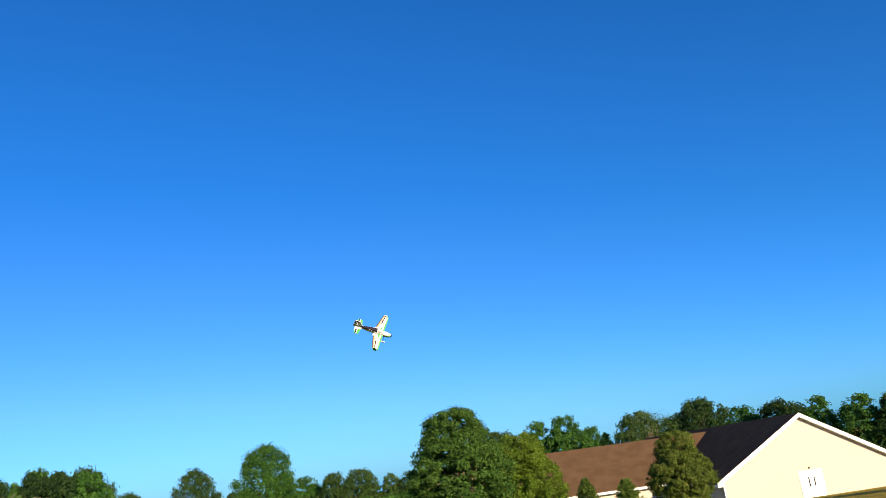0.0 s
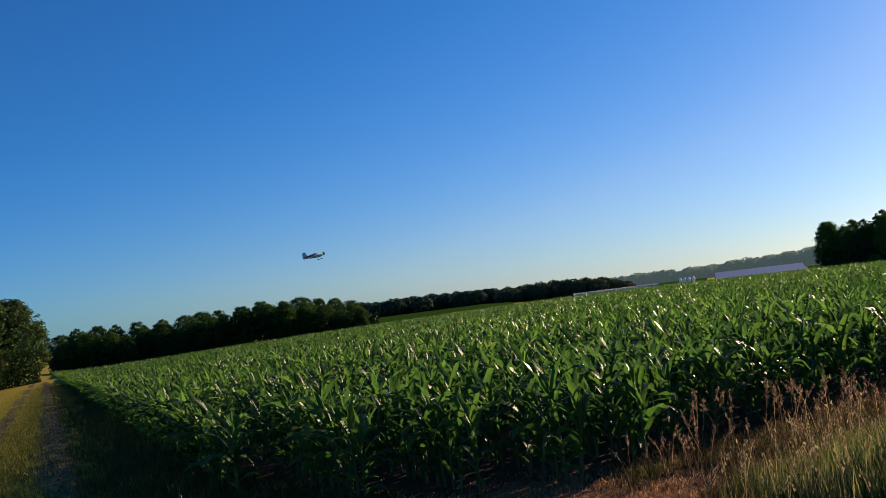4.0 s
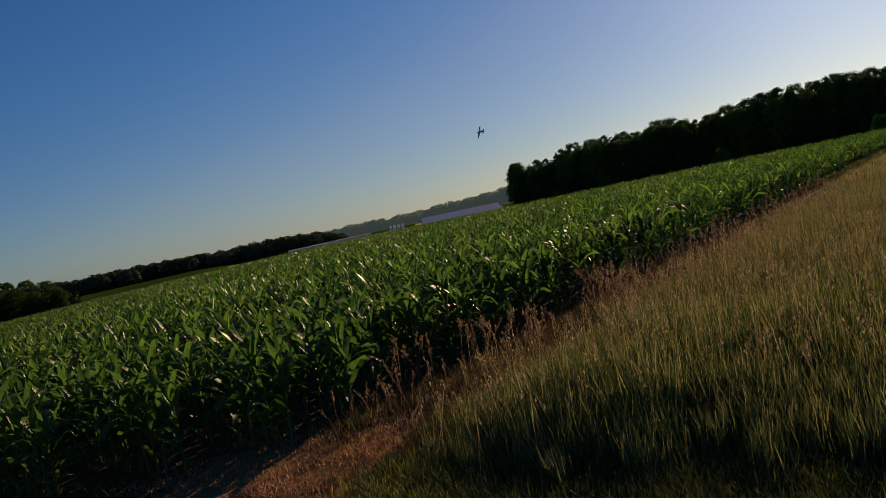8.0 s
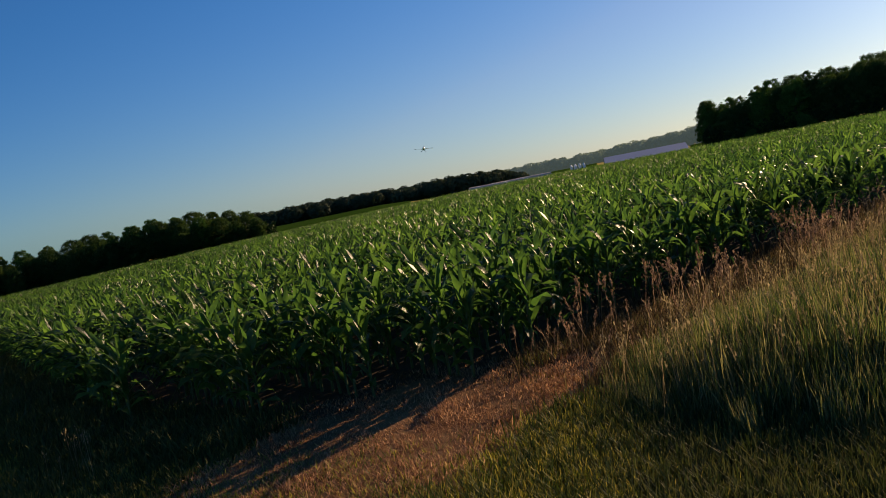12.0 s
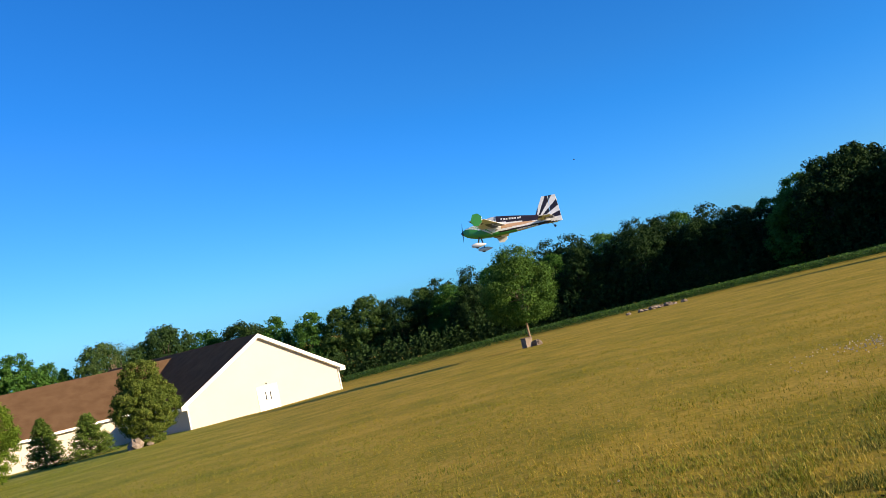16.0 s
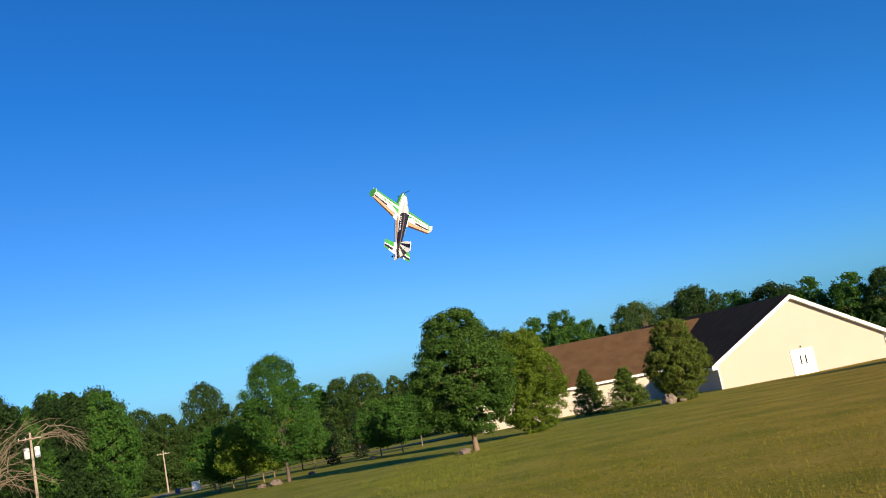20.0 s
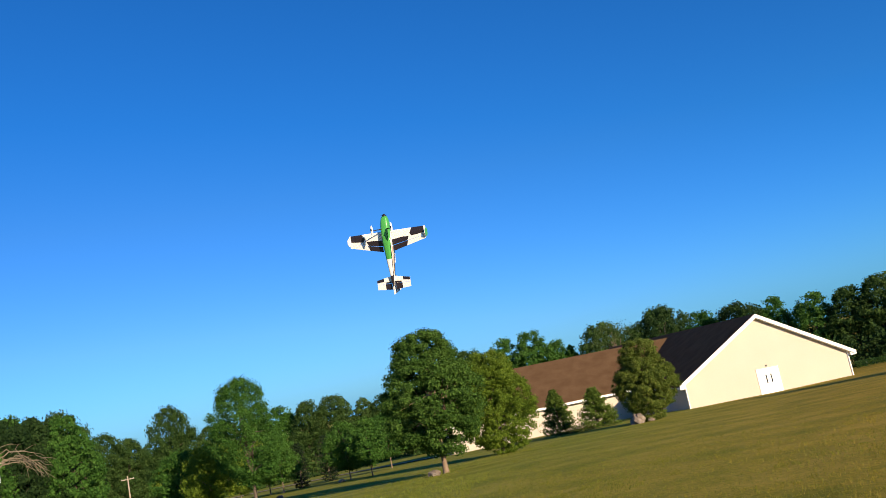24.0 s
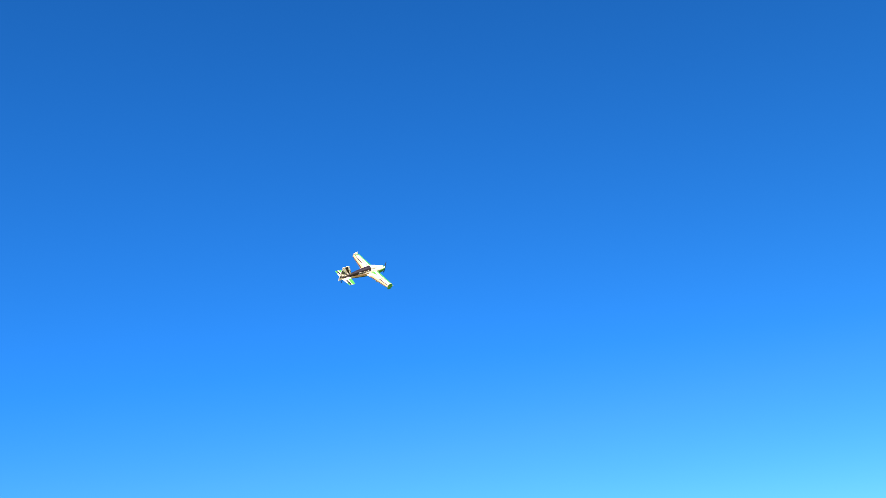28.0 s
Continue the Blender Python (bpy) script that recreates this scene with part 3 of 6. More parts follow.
def build_far_corn_strip():
    """The second, lower corn field in front of the woods."""
    n = 5000
    az = RNG.uniform(5, 48.2, n)
    dd = 111 + RNG.uniform(0, 1, n) ** 2 * 16 + np.clip(11 - az, 0, 3) * 4
    P = np.stack([dd * np.sin(np.radians(az)), dd * np.cos(np.radians(az))], 1)
    geo = Geo()
    for k in range(4):
        lv = corn_leaves(300 + k, 5, 2)
        tv, tf, o = [], [], 0
        for v, f in lv:
            tv.append(v * 1.0)
            tf.append(f + o)
            o += len(v)
        sel = np.arange(n) % 4 == k
        pl = np.column_stack([P[sel], ground_z(P[sel, 0], P[sel, 1])])
        geo.add(*scatter(np.vstack(tv), np.vstack(tf), pl, RNG.uniform(0, 6.28, sel.sum()), RNG.uniform(0.9, 1.15, sel.sum())))
    tagged(new("corn_strip", geo.mesh("corn_strip", M_CORN, True)), "strip of green corn along the foot of the woods", "corn", kind="stuff")


build_far_corn_strip()

# ---- trees ----
def crown_cards(g, lobes, n, size, up=0.0, inner=0.25, clumps=330, clump=0.4):
    """Leaves in round clumps with gaps between them, over a set of lobes (x, y, z, rx, rz)."""
    lob = np.asarray(lobes, float)
    wgt = lob[:, 3] * lob[:, 4]
    m = clumps * 6
    k = g.choice(len(lob), m, p=wgt / wgt.sum())
    u = g.normal(size=(m, 3))
    u /= np.linalg.norm(u, axis=1)[:, None]
    half = np.stack([lob[k, 3], lob[k, 3], lob[k, 4]], 1)
    cc = lob[k, :3] + u * half * g.uniform(0.86, 1.0, m)[:, None]
    span = np.stack([lob[:, 3], lob[:, 3], lob[:, 4]], 1)
    deep = (np.linalg.norm((cc[:, None] - lob[None, :, :3]) / span[None], axis=2)).min(1)
    buried = deep < 0.82
    pick = np.concatenate([np.flatnonzero(~buried)[:int(clumps * (1 - inner))], np.flatnonzero(buried)[:int(clumps * inner)]])
    cc, u = cc[pick], u[pick]
    m = len(cc)
    cr = clump * g.uniform(0.45, 1.5, m)
    q = g.choice(m, n, p=cr ** 2 / (cr ** 2).sum())
    w = g.normal(size=(n, 3))
    w /= np.linalg.norm(w, axis=1)[:, None]
    c = cc[q] + w * (cr[q] * g.uniform(0.35, 1.4, n))[:, None] * [1, 1, 0.7]
    nr = w * 0.9 + u[q] * 0.3 + g.normal(size=(n, 3)) * 0.34 + np.array([0, 0, up])
    nr /= np.linalg.norm(nr, axis=1)[:, None]
    al = g.normal(size=(n, 3)) + np.array([0, 0, -0.5])
    L = size * g.uniform(0.65, 1.35, n)
    return c, nr, al, L, L * g.uniform(0.55, 0.8, n)


def limbs(geo, g, base, top, r0, lobes, sides=7):
    """A tapered trunk with limbs reaching into the lobes."""
    base, top = np.asarray(base, float), np.asarray(top, float)
    t = np.linspace(0, 1, 7)[:, None]
    sway = np.stack([0.03 * np.sin(t[:, 0] * 5 + g.uniform(0, 6)), 0.03 * np.sin(t[:, 0] * 4 + g.uniform(0, 6)), np.zeros(7)], 1) * np.linalg.norm(top - base) * t
    line = base + (top - base) * t + sway
    radii = r0 * (1 - 0.82 * t[:, 0])
    radii[0] *= 1.35
    geo.tube(line, radii, sides)
    for lb in lobes:
        goal = np.asarray(lb[:3]) * np.array([1, 1, 1.0])
        start = line[int(g.integers(2, 5))]
        mid = (start + goal) / 2 + np.array([0, 0, 0.12 * np.linalg.norm(goal - start)])
        geo.tube([start, mid, goal], [r0 * 0.42, r0 * 0.25, r0 * 0.07], 5)


def make_lobes(g, h, w, low, count, top_pull=0.6, power=1.0):
    """Lobes of a crown between low and h, w wide."""
    out = []
    ch = h - low
    for i in range(count):
        t = (i + 0.5) / count
        z = low + ch * (0.16 + 0.72 * t)
        prof = math.sin(math.pi * min(0.98, 0.22 + 0.72 * t)) ** power
        rr = w * 0.5 * prof
        a = i * 2.4 + g.uniform(-0.5, 0.5)
        r = w * g.uniform(0.14, 0.30)
        off = max(0.0, rr - r)
        out.append((off * math.cos(a), off * math.sin(a), z, r, min(r * g.uniform(0.75, 1.0), ch * 0.3)))
    out.append((0, 0, low + ch * 0.42, w * 0.34, ch * 0.42))
    out.append((g.uniform(-0.1, 0.1) * w, g.uniform(-0.1, 0.1) * w, h - ch * top_pull * 0.3, w * 0.17, ch * top_pull * 0.3))
    return out


def tree(name, label, category, h, w, low, leaf_mat, seed, n=6000, size=0.2, lobes=16, bark=None, r0=None, at=None, group="", power=1.0, inner=0.25, top_pull=0.6, clumps=420):
    g = np.random.default_rng(seed)
    root = thing(name, label, category, group, at)
    lb = make_lobes(g, h, w, low, lobes, top_pull, power)
    tr = Geo()
    limbs(tr, g, (0, 0, -0.3), (0, 0, h * 0.82), r0 or h * 0.022, lb)
    part("trunk", tr, bark or M_BARK, root, smooth=True)
    cr = Geo().cards(*crown_cards(g, lb, n, size, 0.15, inner, clumps, w * 1.3 / clumps ** 0.5))
    part("crown", cr, leaf_mat, root)
    return root


def conifer(name, label, h, w, leaf_mat, seed, n=3500, size=0.2, at=None, group="", low=0.15, column=False):
    g = np.random.default_rng(seed)
    root = thing(name, label, "conifer", group, at)
    tr = Geo().tube([(0, 0, -0.2), (0, 0, h * 0.5), (0, 0, h * 0.97)], [h * 0.022, h * 0.014, 0.01], 7)
    tiers = int(h * 3.2)
    C = []
    for i in range(tiers):
        t = i / tiers
        z = low + (h - low) * t
        rr = w * 0.5 * ((1 - t) ** 0.8 if not column else math.sin(math.pi * min(0.97, 0.25 + 0.75 * t)) ** 0.6) * g.uniform(0.85, 1.1)
        for a in np.linspace(0, 6.28, 9) + g.uniform(0, 1):
            tip = np.array([math.cos(a) * rr, math.sin(a) * rr, z + rr * g.uniform(-0.1, 0.35)])
            tr.tube([(0, 0, z), tip], [0.02, 0.006], 4, caps=False)
            m = max(4, n // (tiers * 9))
            q = g.uniform(0.25, 1.05, m)[:, None]
            C.append(np.array([0, 0, z]) * (1 - q) + tip * q + g.normal(0, 0.06 * w * 0.4, (m, 3)))
    part("trunk", tr, M_BARK, root)
    C = np.vstack(C)
    k = len(C)
    nr = g.normal(size=(k, 3)) + [0, 0, 0.6]
    nr /= np.linalg.norm(nr, axis=1)[:, None]
    L = size * g.uniform(0.7, 1.3, k)
    part("crown", Geo().cards(C, nr, C * [1, 1, 0] + g.normal(0, 0.3, (k, 3)), L, L * 0.45), leaf_mat, root)
    return root


def stand(az, d, yaw=0.0):
    p = spot(az, d, -0.05)
    return pose(p.x, p.y, p.z, 0, 0, yaw)


def lawn_trees():
    tree("maple_tree", "dense round dark green maple on the lawn", "tree", 7.3, 5.6, 0.95, M_MAPLE, 11, 62000, 0.125, 34, M_BARK_PALE, 0.15, stand(-21.2, 46), inner=0.3, clumps=800)
    tree("pear_tree", "yellow-green pear tree beside the dark maple", "tree", 6.3, 5.7, 0.25, M_PEAR, 12, 64000, 0.12, 34, M_BARK, 0.10, stand(-17.3, 58), clumps=1150, power=0.8, inner=0.45)
    tree("linden_tree", "compact olive-green linden in front of the building", "tree", 5.75, 5.0, 0.35, M_LINDEN, 13, 50000, 0.125, 40, M_BARK, 0.12, stand(-7.45, 67), clumps=1000, power=1.35, top_pull=1.1, inner=0.3)
    conifer("spruce_tree", "young pointed evergreen before the cream wall", 4.2, 3.5, M_SPRUCE, 14, 8000, at=stand(-13.4, 78), group="evergreens by the wall")
    conifer("spruce_tree", "shorter broad evergreen before the cream wall", 3.6, 4.2, M_SPRUCE, 15, 8000, at=stand(-10.9, 78), group="evergreens by the wall")
    tree("oak_tree", "tall loose-crowned oak on the sloping lawn", "tree", 9.1, 5.7, 1.5, M_OAK, 16, 26000, 0.14, 19, M_BARK, 0.14, stand(-33.4, 65), clumps=520, power=0.75, top_pull=0.9, inner=0.15)
    tree("maple_tree", "lone round maple on the lawn before the woods", "tree", 6.7, 5.7, 2.0, M_MAPLE, 17, 27000, 0.145, 22, M_BARK_PALE, 0.11, stand(17.5, 64), inner=0.15, power=0.75, top_pull=0.9, clumps=260)
    tree("young_maple", "young maple with a slim trunk on the lawn", "tree", 5.4, 4.6, 1.1, M_OAK, 18, 10000, 0.17, 14, M_BARK_PALE, 0.07, stand(-27.3, 82), group="young lawn trees")
    tree("young_maple", "young maple with a slim trunk on the lawn", "tree", 4.8, 3.9, 1.2, M_OAK, 19, 9000, 0.17, 12, M_BARK_PALE, 0.06, stand(-25.9, 78), group="young lawn trees")
    for az, d, h, w, sd in ((-36.0, 72, 5.2, 4.4, 20), (-37.6, 78, 5.6, 5.0, 21), (-34.9, 84, 5.8, 4.6, 22), (-31.6, 92, 5.6, 4.6, 23), (-37.9, 92, 5.6, 4.4, 24), (-36.8, 88, 5.4, 5.0, 25), (-32.4, 100, 6.2, 5.2, 26), (-24.6, 92, 5.6, 4.6, 27), (-34.2, 98, 6.0, 5.0, 28)):
        tree("young_maple", "bright green young maple of the lower lawn", "tree", h, w, 1.2, M_OAK if sd % 2 else M_PEAR, sd, 10000, 0.18, 11, M_BARK_PALE, 0.07, stand(az, d), group="young lawn trees", power=0.6, top_pull=0.9)
    for az, d, h, w, sd in ((-30.4, 96, 4.9, 1.9, 31), (-28.6, 98, 5.2, 2.1, 32)):
        conifer("yew_tree", "very dark columnar evergreen in shade", h, w, M_DARK_FOLIAGE, sd, 3000, 0.22, stand(az, d), "dark columnar evergreens", column=True)


lawn_trees()

# woodland: bearing, top angle over the horizon; the trees stand at the distances given with each belt
SKYLINE = [(-60, 4.0), (-50.8, 4.1), (-49.7, 4.0), (-49.0, 2.5), (-47.5, 3.5), (-46.2, 3.1), (-44.6, 3.35), (-43.4, 2.75), (-42.5, 1.9), (-41.6, 1.1), (-40.3, 0.8), (-39.5, 0.2), (-37, 0.6), (-35, 0.7), (-31, 0.9), (-29, 0.95), (-27.6, 0.9),
           (-25, 0.3), (-19, 2.0), (-17, 2.3), (-15, 2.5), (-13.6, 2.4), (-11.7, 1.3), (-10, 2.0), (-8.6, 2.3), (-7.2, 1.1), (-5.5, 2.35), (-3.8, 1.3), (-2, 1.7), (1.6, 1.4), (5, 1.1), (7.3, 1.55), (9.4, 1.0),
           (13.6, 1.65), (16, 1.7), (20, 2.2), (23, 2.1), (27, 2.4), (31, 2.05), (34.4, 1.9), (36.6, 3.35), (39, 4.1), (41.9, 3.5), (45, 4.1), (48.5, 3.8), (51, 3.4), (54, 2.6),
           (55.2, 0.9), (57, 1.25), (59, 1.0), (63, 1.25), (66.8, 1.5), (70.8, 1.5), (74, 0.9), (74.5, 0.7), (80, 0.75), (84, 0.6), (87, 0.72), (91, 0.45), (94, 0.40), (97, 0.48), (102.5, 0.72),
           (103.2, 2.3), (106, 2.15), (107, 2.6), (110, 2.95), (111.7, 2.5), (113.3, 3.05), (115.7, 2.5), (117, 2.9), (120, 3.25), (123.7, 3.3), (127, 3.1), (140, 3.2)]


def top_angle(az):
    return float(np.interp(az, [a for a, _ in SKYLINE], [b for _, b in SKYLINE]))


def wood_protos():
    """Ten woodland crowns of different build: broad, domed, tiered and loose."""
    out = []
    for k, (mt, w, lobes, power, pull) in enumerate(((M_WOOD_SHADED, 10.5, 26, 0.45, 0.3), (M_WOOD_SHADED, 12, 22, 0.7, 0.5), (M_WOOD_SHADED, 9.5, 30, 0.55, 0.7), (M_OAK, 11, 20, 0.6, 0.4), (M_WOOD_PALE, 9, 34, 0.5, 0.4), (M_WOOD_SHADED, 11.5, 18, 0.5, 0.3),
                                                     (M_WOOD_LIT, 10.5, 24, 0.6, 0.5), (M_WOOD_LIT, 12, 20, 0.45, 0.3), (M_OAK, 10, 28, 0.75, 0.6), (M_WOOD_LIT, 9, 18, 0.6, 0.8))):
        out.append((w, tree("woodland_tree", "broad dark green woodland tree at the wood's edge", "tree", 14.0, w, 0.6, mt, 50 + k, 17000, 0.36, lobes, M_BARK, 0.22,
                            group="woodland trees", clumps=560, power=power, inner=0.35, top_pull=pull)))
    return out


WOOD = wood_protos()
USED = set()


def wood_tree(k, az, d, top, wide=1.0, yaw=0.0, label="", sink=0.0):
    w, proto = WOOD[k % len(WOOD)]
    p = spot(az, d, -0.2 - sink)
    h = max(3.5, 1.65 + d * math.tan(radians(top)) - p.z)
    s = h / 14.1
    sx = wide * min(1.25, max(0.62, s ** 0.6))
    m = pose(p.x, p.y, p.z, 0, 0, yaw) @ Matrix.Diagonal((sx, sx, s, 1))
    if k % len(WOOD) not in USED:
        USED.add(k % len(WOOD))
        proto.matrix_basis = m
        ob = proto
    else:
        ob = copy_thing(proto, m)
        ob.scale = m.to_scale()
    if label:
        tagged(ob, label)
    return ob


def belt(az0, az1, d0, d1, step, seed, low=0.0, wide=1.0, rows=1, kinds=(0, 6)):
    g = np.random.default_rng(seed)
    for r in range(rows):
        az = az0 + g.uniform(0, step * 0.5)
        while az < az1:
            d = d0 + (d1 - d0) * (az - az0) / (az1 - az0) + r * 9 + g.uniform(-4, 4)
            top = top_angle(az) - low - (0.0 if r == rows - 1 else g.uniform(0.1, 0.7)) + g.uniform(-0.12, 0.05)
            wood_tree(int(g.integers(*kinds)), az, d, top, wide * g.uniform(0.85, 1.1), g.uniform(0, 360))
            az += step * g.uniform(0.75, 1.2)


# crowns per belt: shade-dark copies for shaded woods, bright ones for lit or hazy woods
belt(-59, -43.0, 112, 140, 1.7, 1, rows=2, wide=0.8, kinds=(0, 10))
belt(-42.0, -22.5, 240, 215, 1.6, 2, rows=1, kinds=(6, 10))
belt(-23, -4.2, 172, 178, 2.3, 3, rows=1, kinds=(6, 10))
belt(-4, 12, 178, 162, 2.0, 4, rows=1, kinds=(5, 9))
belt(12, 36, 156, 142, 1.9, 5, rows=2, kinds=(0, 4))
belt(36.8, 50.5, 140, 132, 1.9, 6, rows=2, kinds=(0, 3))
belt(55.2, 74.2, 256, 256, 1.2, 7, rows=2, kinds=(6, 10))
belt(103.8, 134, 285, 230, 1.05, 8, rows=2, kinds=(6, 10))
wood_tree(7, -37.9, 118, 2.2, 0.62, 40, "tall narrow tree standing above the lower lawn")
wood_tree(0, -5.5, 150, 2.35, 0.9, 10, "tall rounded tree behind the long roof")
tree("thin_tree", "thin-leaved pale tree with bare limbs behind the long roof", "tree", 15.2, 9.5, 5.0, M_WOOD_PALE, 72, 4200, 0.24, 26, M_BARK_PALE, 0.26, stand(-8.8, 152), clumps=150, power=0.5, inner=0.1, top_pull=0.4)
wood_tree(4, 50.7, 138, 3.7, 1.25, 120, "paler green tree at the end of the field lane")
wood_tree(4, 52.7, 142, 3.3, 1.15, 200, "paler green tree at the end of the field lane")
tree("cedar_bush", "broad cone-shaped olive cedar where the corn strip ends", "bush", 7.6, 8.4, 0.0, M_CEDAR, 71, 60000, 0.13, 34, None, 0.14, stand(49.5, 93), clumps=700, power=1.3, inner=0.3, top_pull=0.8)


for az, d, h, w, sd in ((106.2, 262, 2.6, 3.4, 61), (109.4, 250, 3.4, 5.2, 62), (116.8, 225, 3.4, 5.6, 63), (126.0, 200, 3.2, 5.0, 64)):
    tree("field_bush", "small round bush between the corn and the grove", "bush", h, w, 0.2, M_OAK, sd, 6000, 0.3, 10, None, 0.08, stand(az, d), "bushes by the grove", clumps=140)


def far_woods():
    """Two belts of distant wood: a dark one behind the corn, and a rise beyond the greenhouses with its haze painted
    pale and glowing.
    """
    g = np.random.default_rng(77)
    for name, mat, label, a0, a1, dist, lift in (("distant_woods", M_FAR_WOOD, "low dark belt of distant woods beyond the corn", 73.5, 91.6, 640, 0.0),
                                                 ("backdrop", M_RISE, "wooded rise on the horizon, its haze painted pale and faintly glowing", 86.0, 104.5, 1100, 0.08)):
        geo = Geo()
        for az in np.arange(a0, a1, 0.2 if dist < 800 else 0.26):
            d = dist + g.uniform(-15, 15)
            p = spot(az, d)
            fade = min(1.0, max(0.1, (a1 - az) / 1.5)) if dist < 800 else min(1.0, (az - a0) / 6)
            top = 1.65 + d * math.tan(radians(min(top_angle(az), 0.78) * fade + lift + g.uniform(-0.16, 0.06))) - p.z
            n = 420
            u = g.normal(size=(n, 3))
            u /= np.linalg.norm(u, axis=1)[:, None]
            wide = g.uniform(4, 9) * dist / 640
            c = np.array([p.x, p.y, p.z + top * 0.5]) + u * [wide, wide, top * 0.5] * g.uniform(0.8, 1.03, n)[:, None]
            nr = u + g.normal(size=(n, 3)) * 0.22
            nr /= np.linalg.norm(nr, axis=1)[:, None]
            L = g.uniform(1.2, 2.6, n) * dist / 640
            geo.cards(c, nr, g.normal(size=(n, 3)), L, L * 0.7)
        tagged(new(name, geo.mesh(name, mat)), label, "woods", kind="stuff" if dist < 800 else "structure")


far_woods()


def undergrowth():
    """Shrubs and low branches that close the foot of the woods."""
    g = np.random.default_rng(91)
    geo = Geo()
    for a0, a1, d0, d1, hh, per in ((-59, -43.2, 110, 134, 6, 160), (-43.4, -38.6, 238, 234, 7, 120), (-38.6, -22, 205, 200, 6, 90), (-23, 3, 168, 168, 5, 90), (3, 36.6, 150, 138, 6, 170),
                                    (36, 54, 134, 128, 7, 240), (54.6, 75, 258, 258, 6, 150), (103.3, 134, 280, 226, 7, 150)):
        n = int((a1 - a0) * per * 3.0)
        az = g.uniform(a0, a1, n)
        d = d0 + (d1 - d0) * (az - a0) / (a1 - a0) + g.uniform(-1.5, 4, n)
        x, y = d * np.sin(np.radians(az)), d * np.cos(np.radians(az))
        z = ground_z(x, y) + g.uniform(0, 1, n) ** 1.4 * hh * (0.75 + 0.12 * np.sin(az * 3.1) + 0.1 * np.sin(az * 7.7 + 1) + 0.08 * np.sin(az * 17.3 + 2))
        nr = g.normal(size=(n, 3)) - np.stack([x, y, 0 * x], 1) / d[:, None] * 0.6
        nr /= np.linalg.norm(nr, axis=1)[:, None]
        L = g.uniform(0.25, 0.6, n) * d / 140
        # shaded or lit leaf colour by bearing, painted in like the crowns
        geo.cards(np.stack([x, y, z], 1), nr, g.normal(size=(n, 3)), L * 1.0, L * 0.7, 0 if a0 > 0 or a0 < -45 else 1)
    tagged(new("undergrowth", geo.mesh("undergrowth", [M_WOOD_SHADED, M_WOOD_LIT])), "dark shrubs and low branches along the foot of the woods", "undergrowth", kind="stuff")


undergrowth()

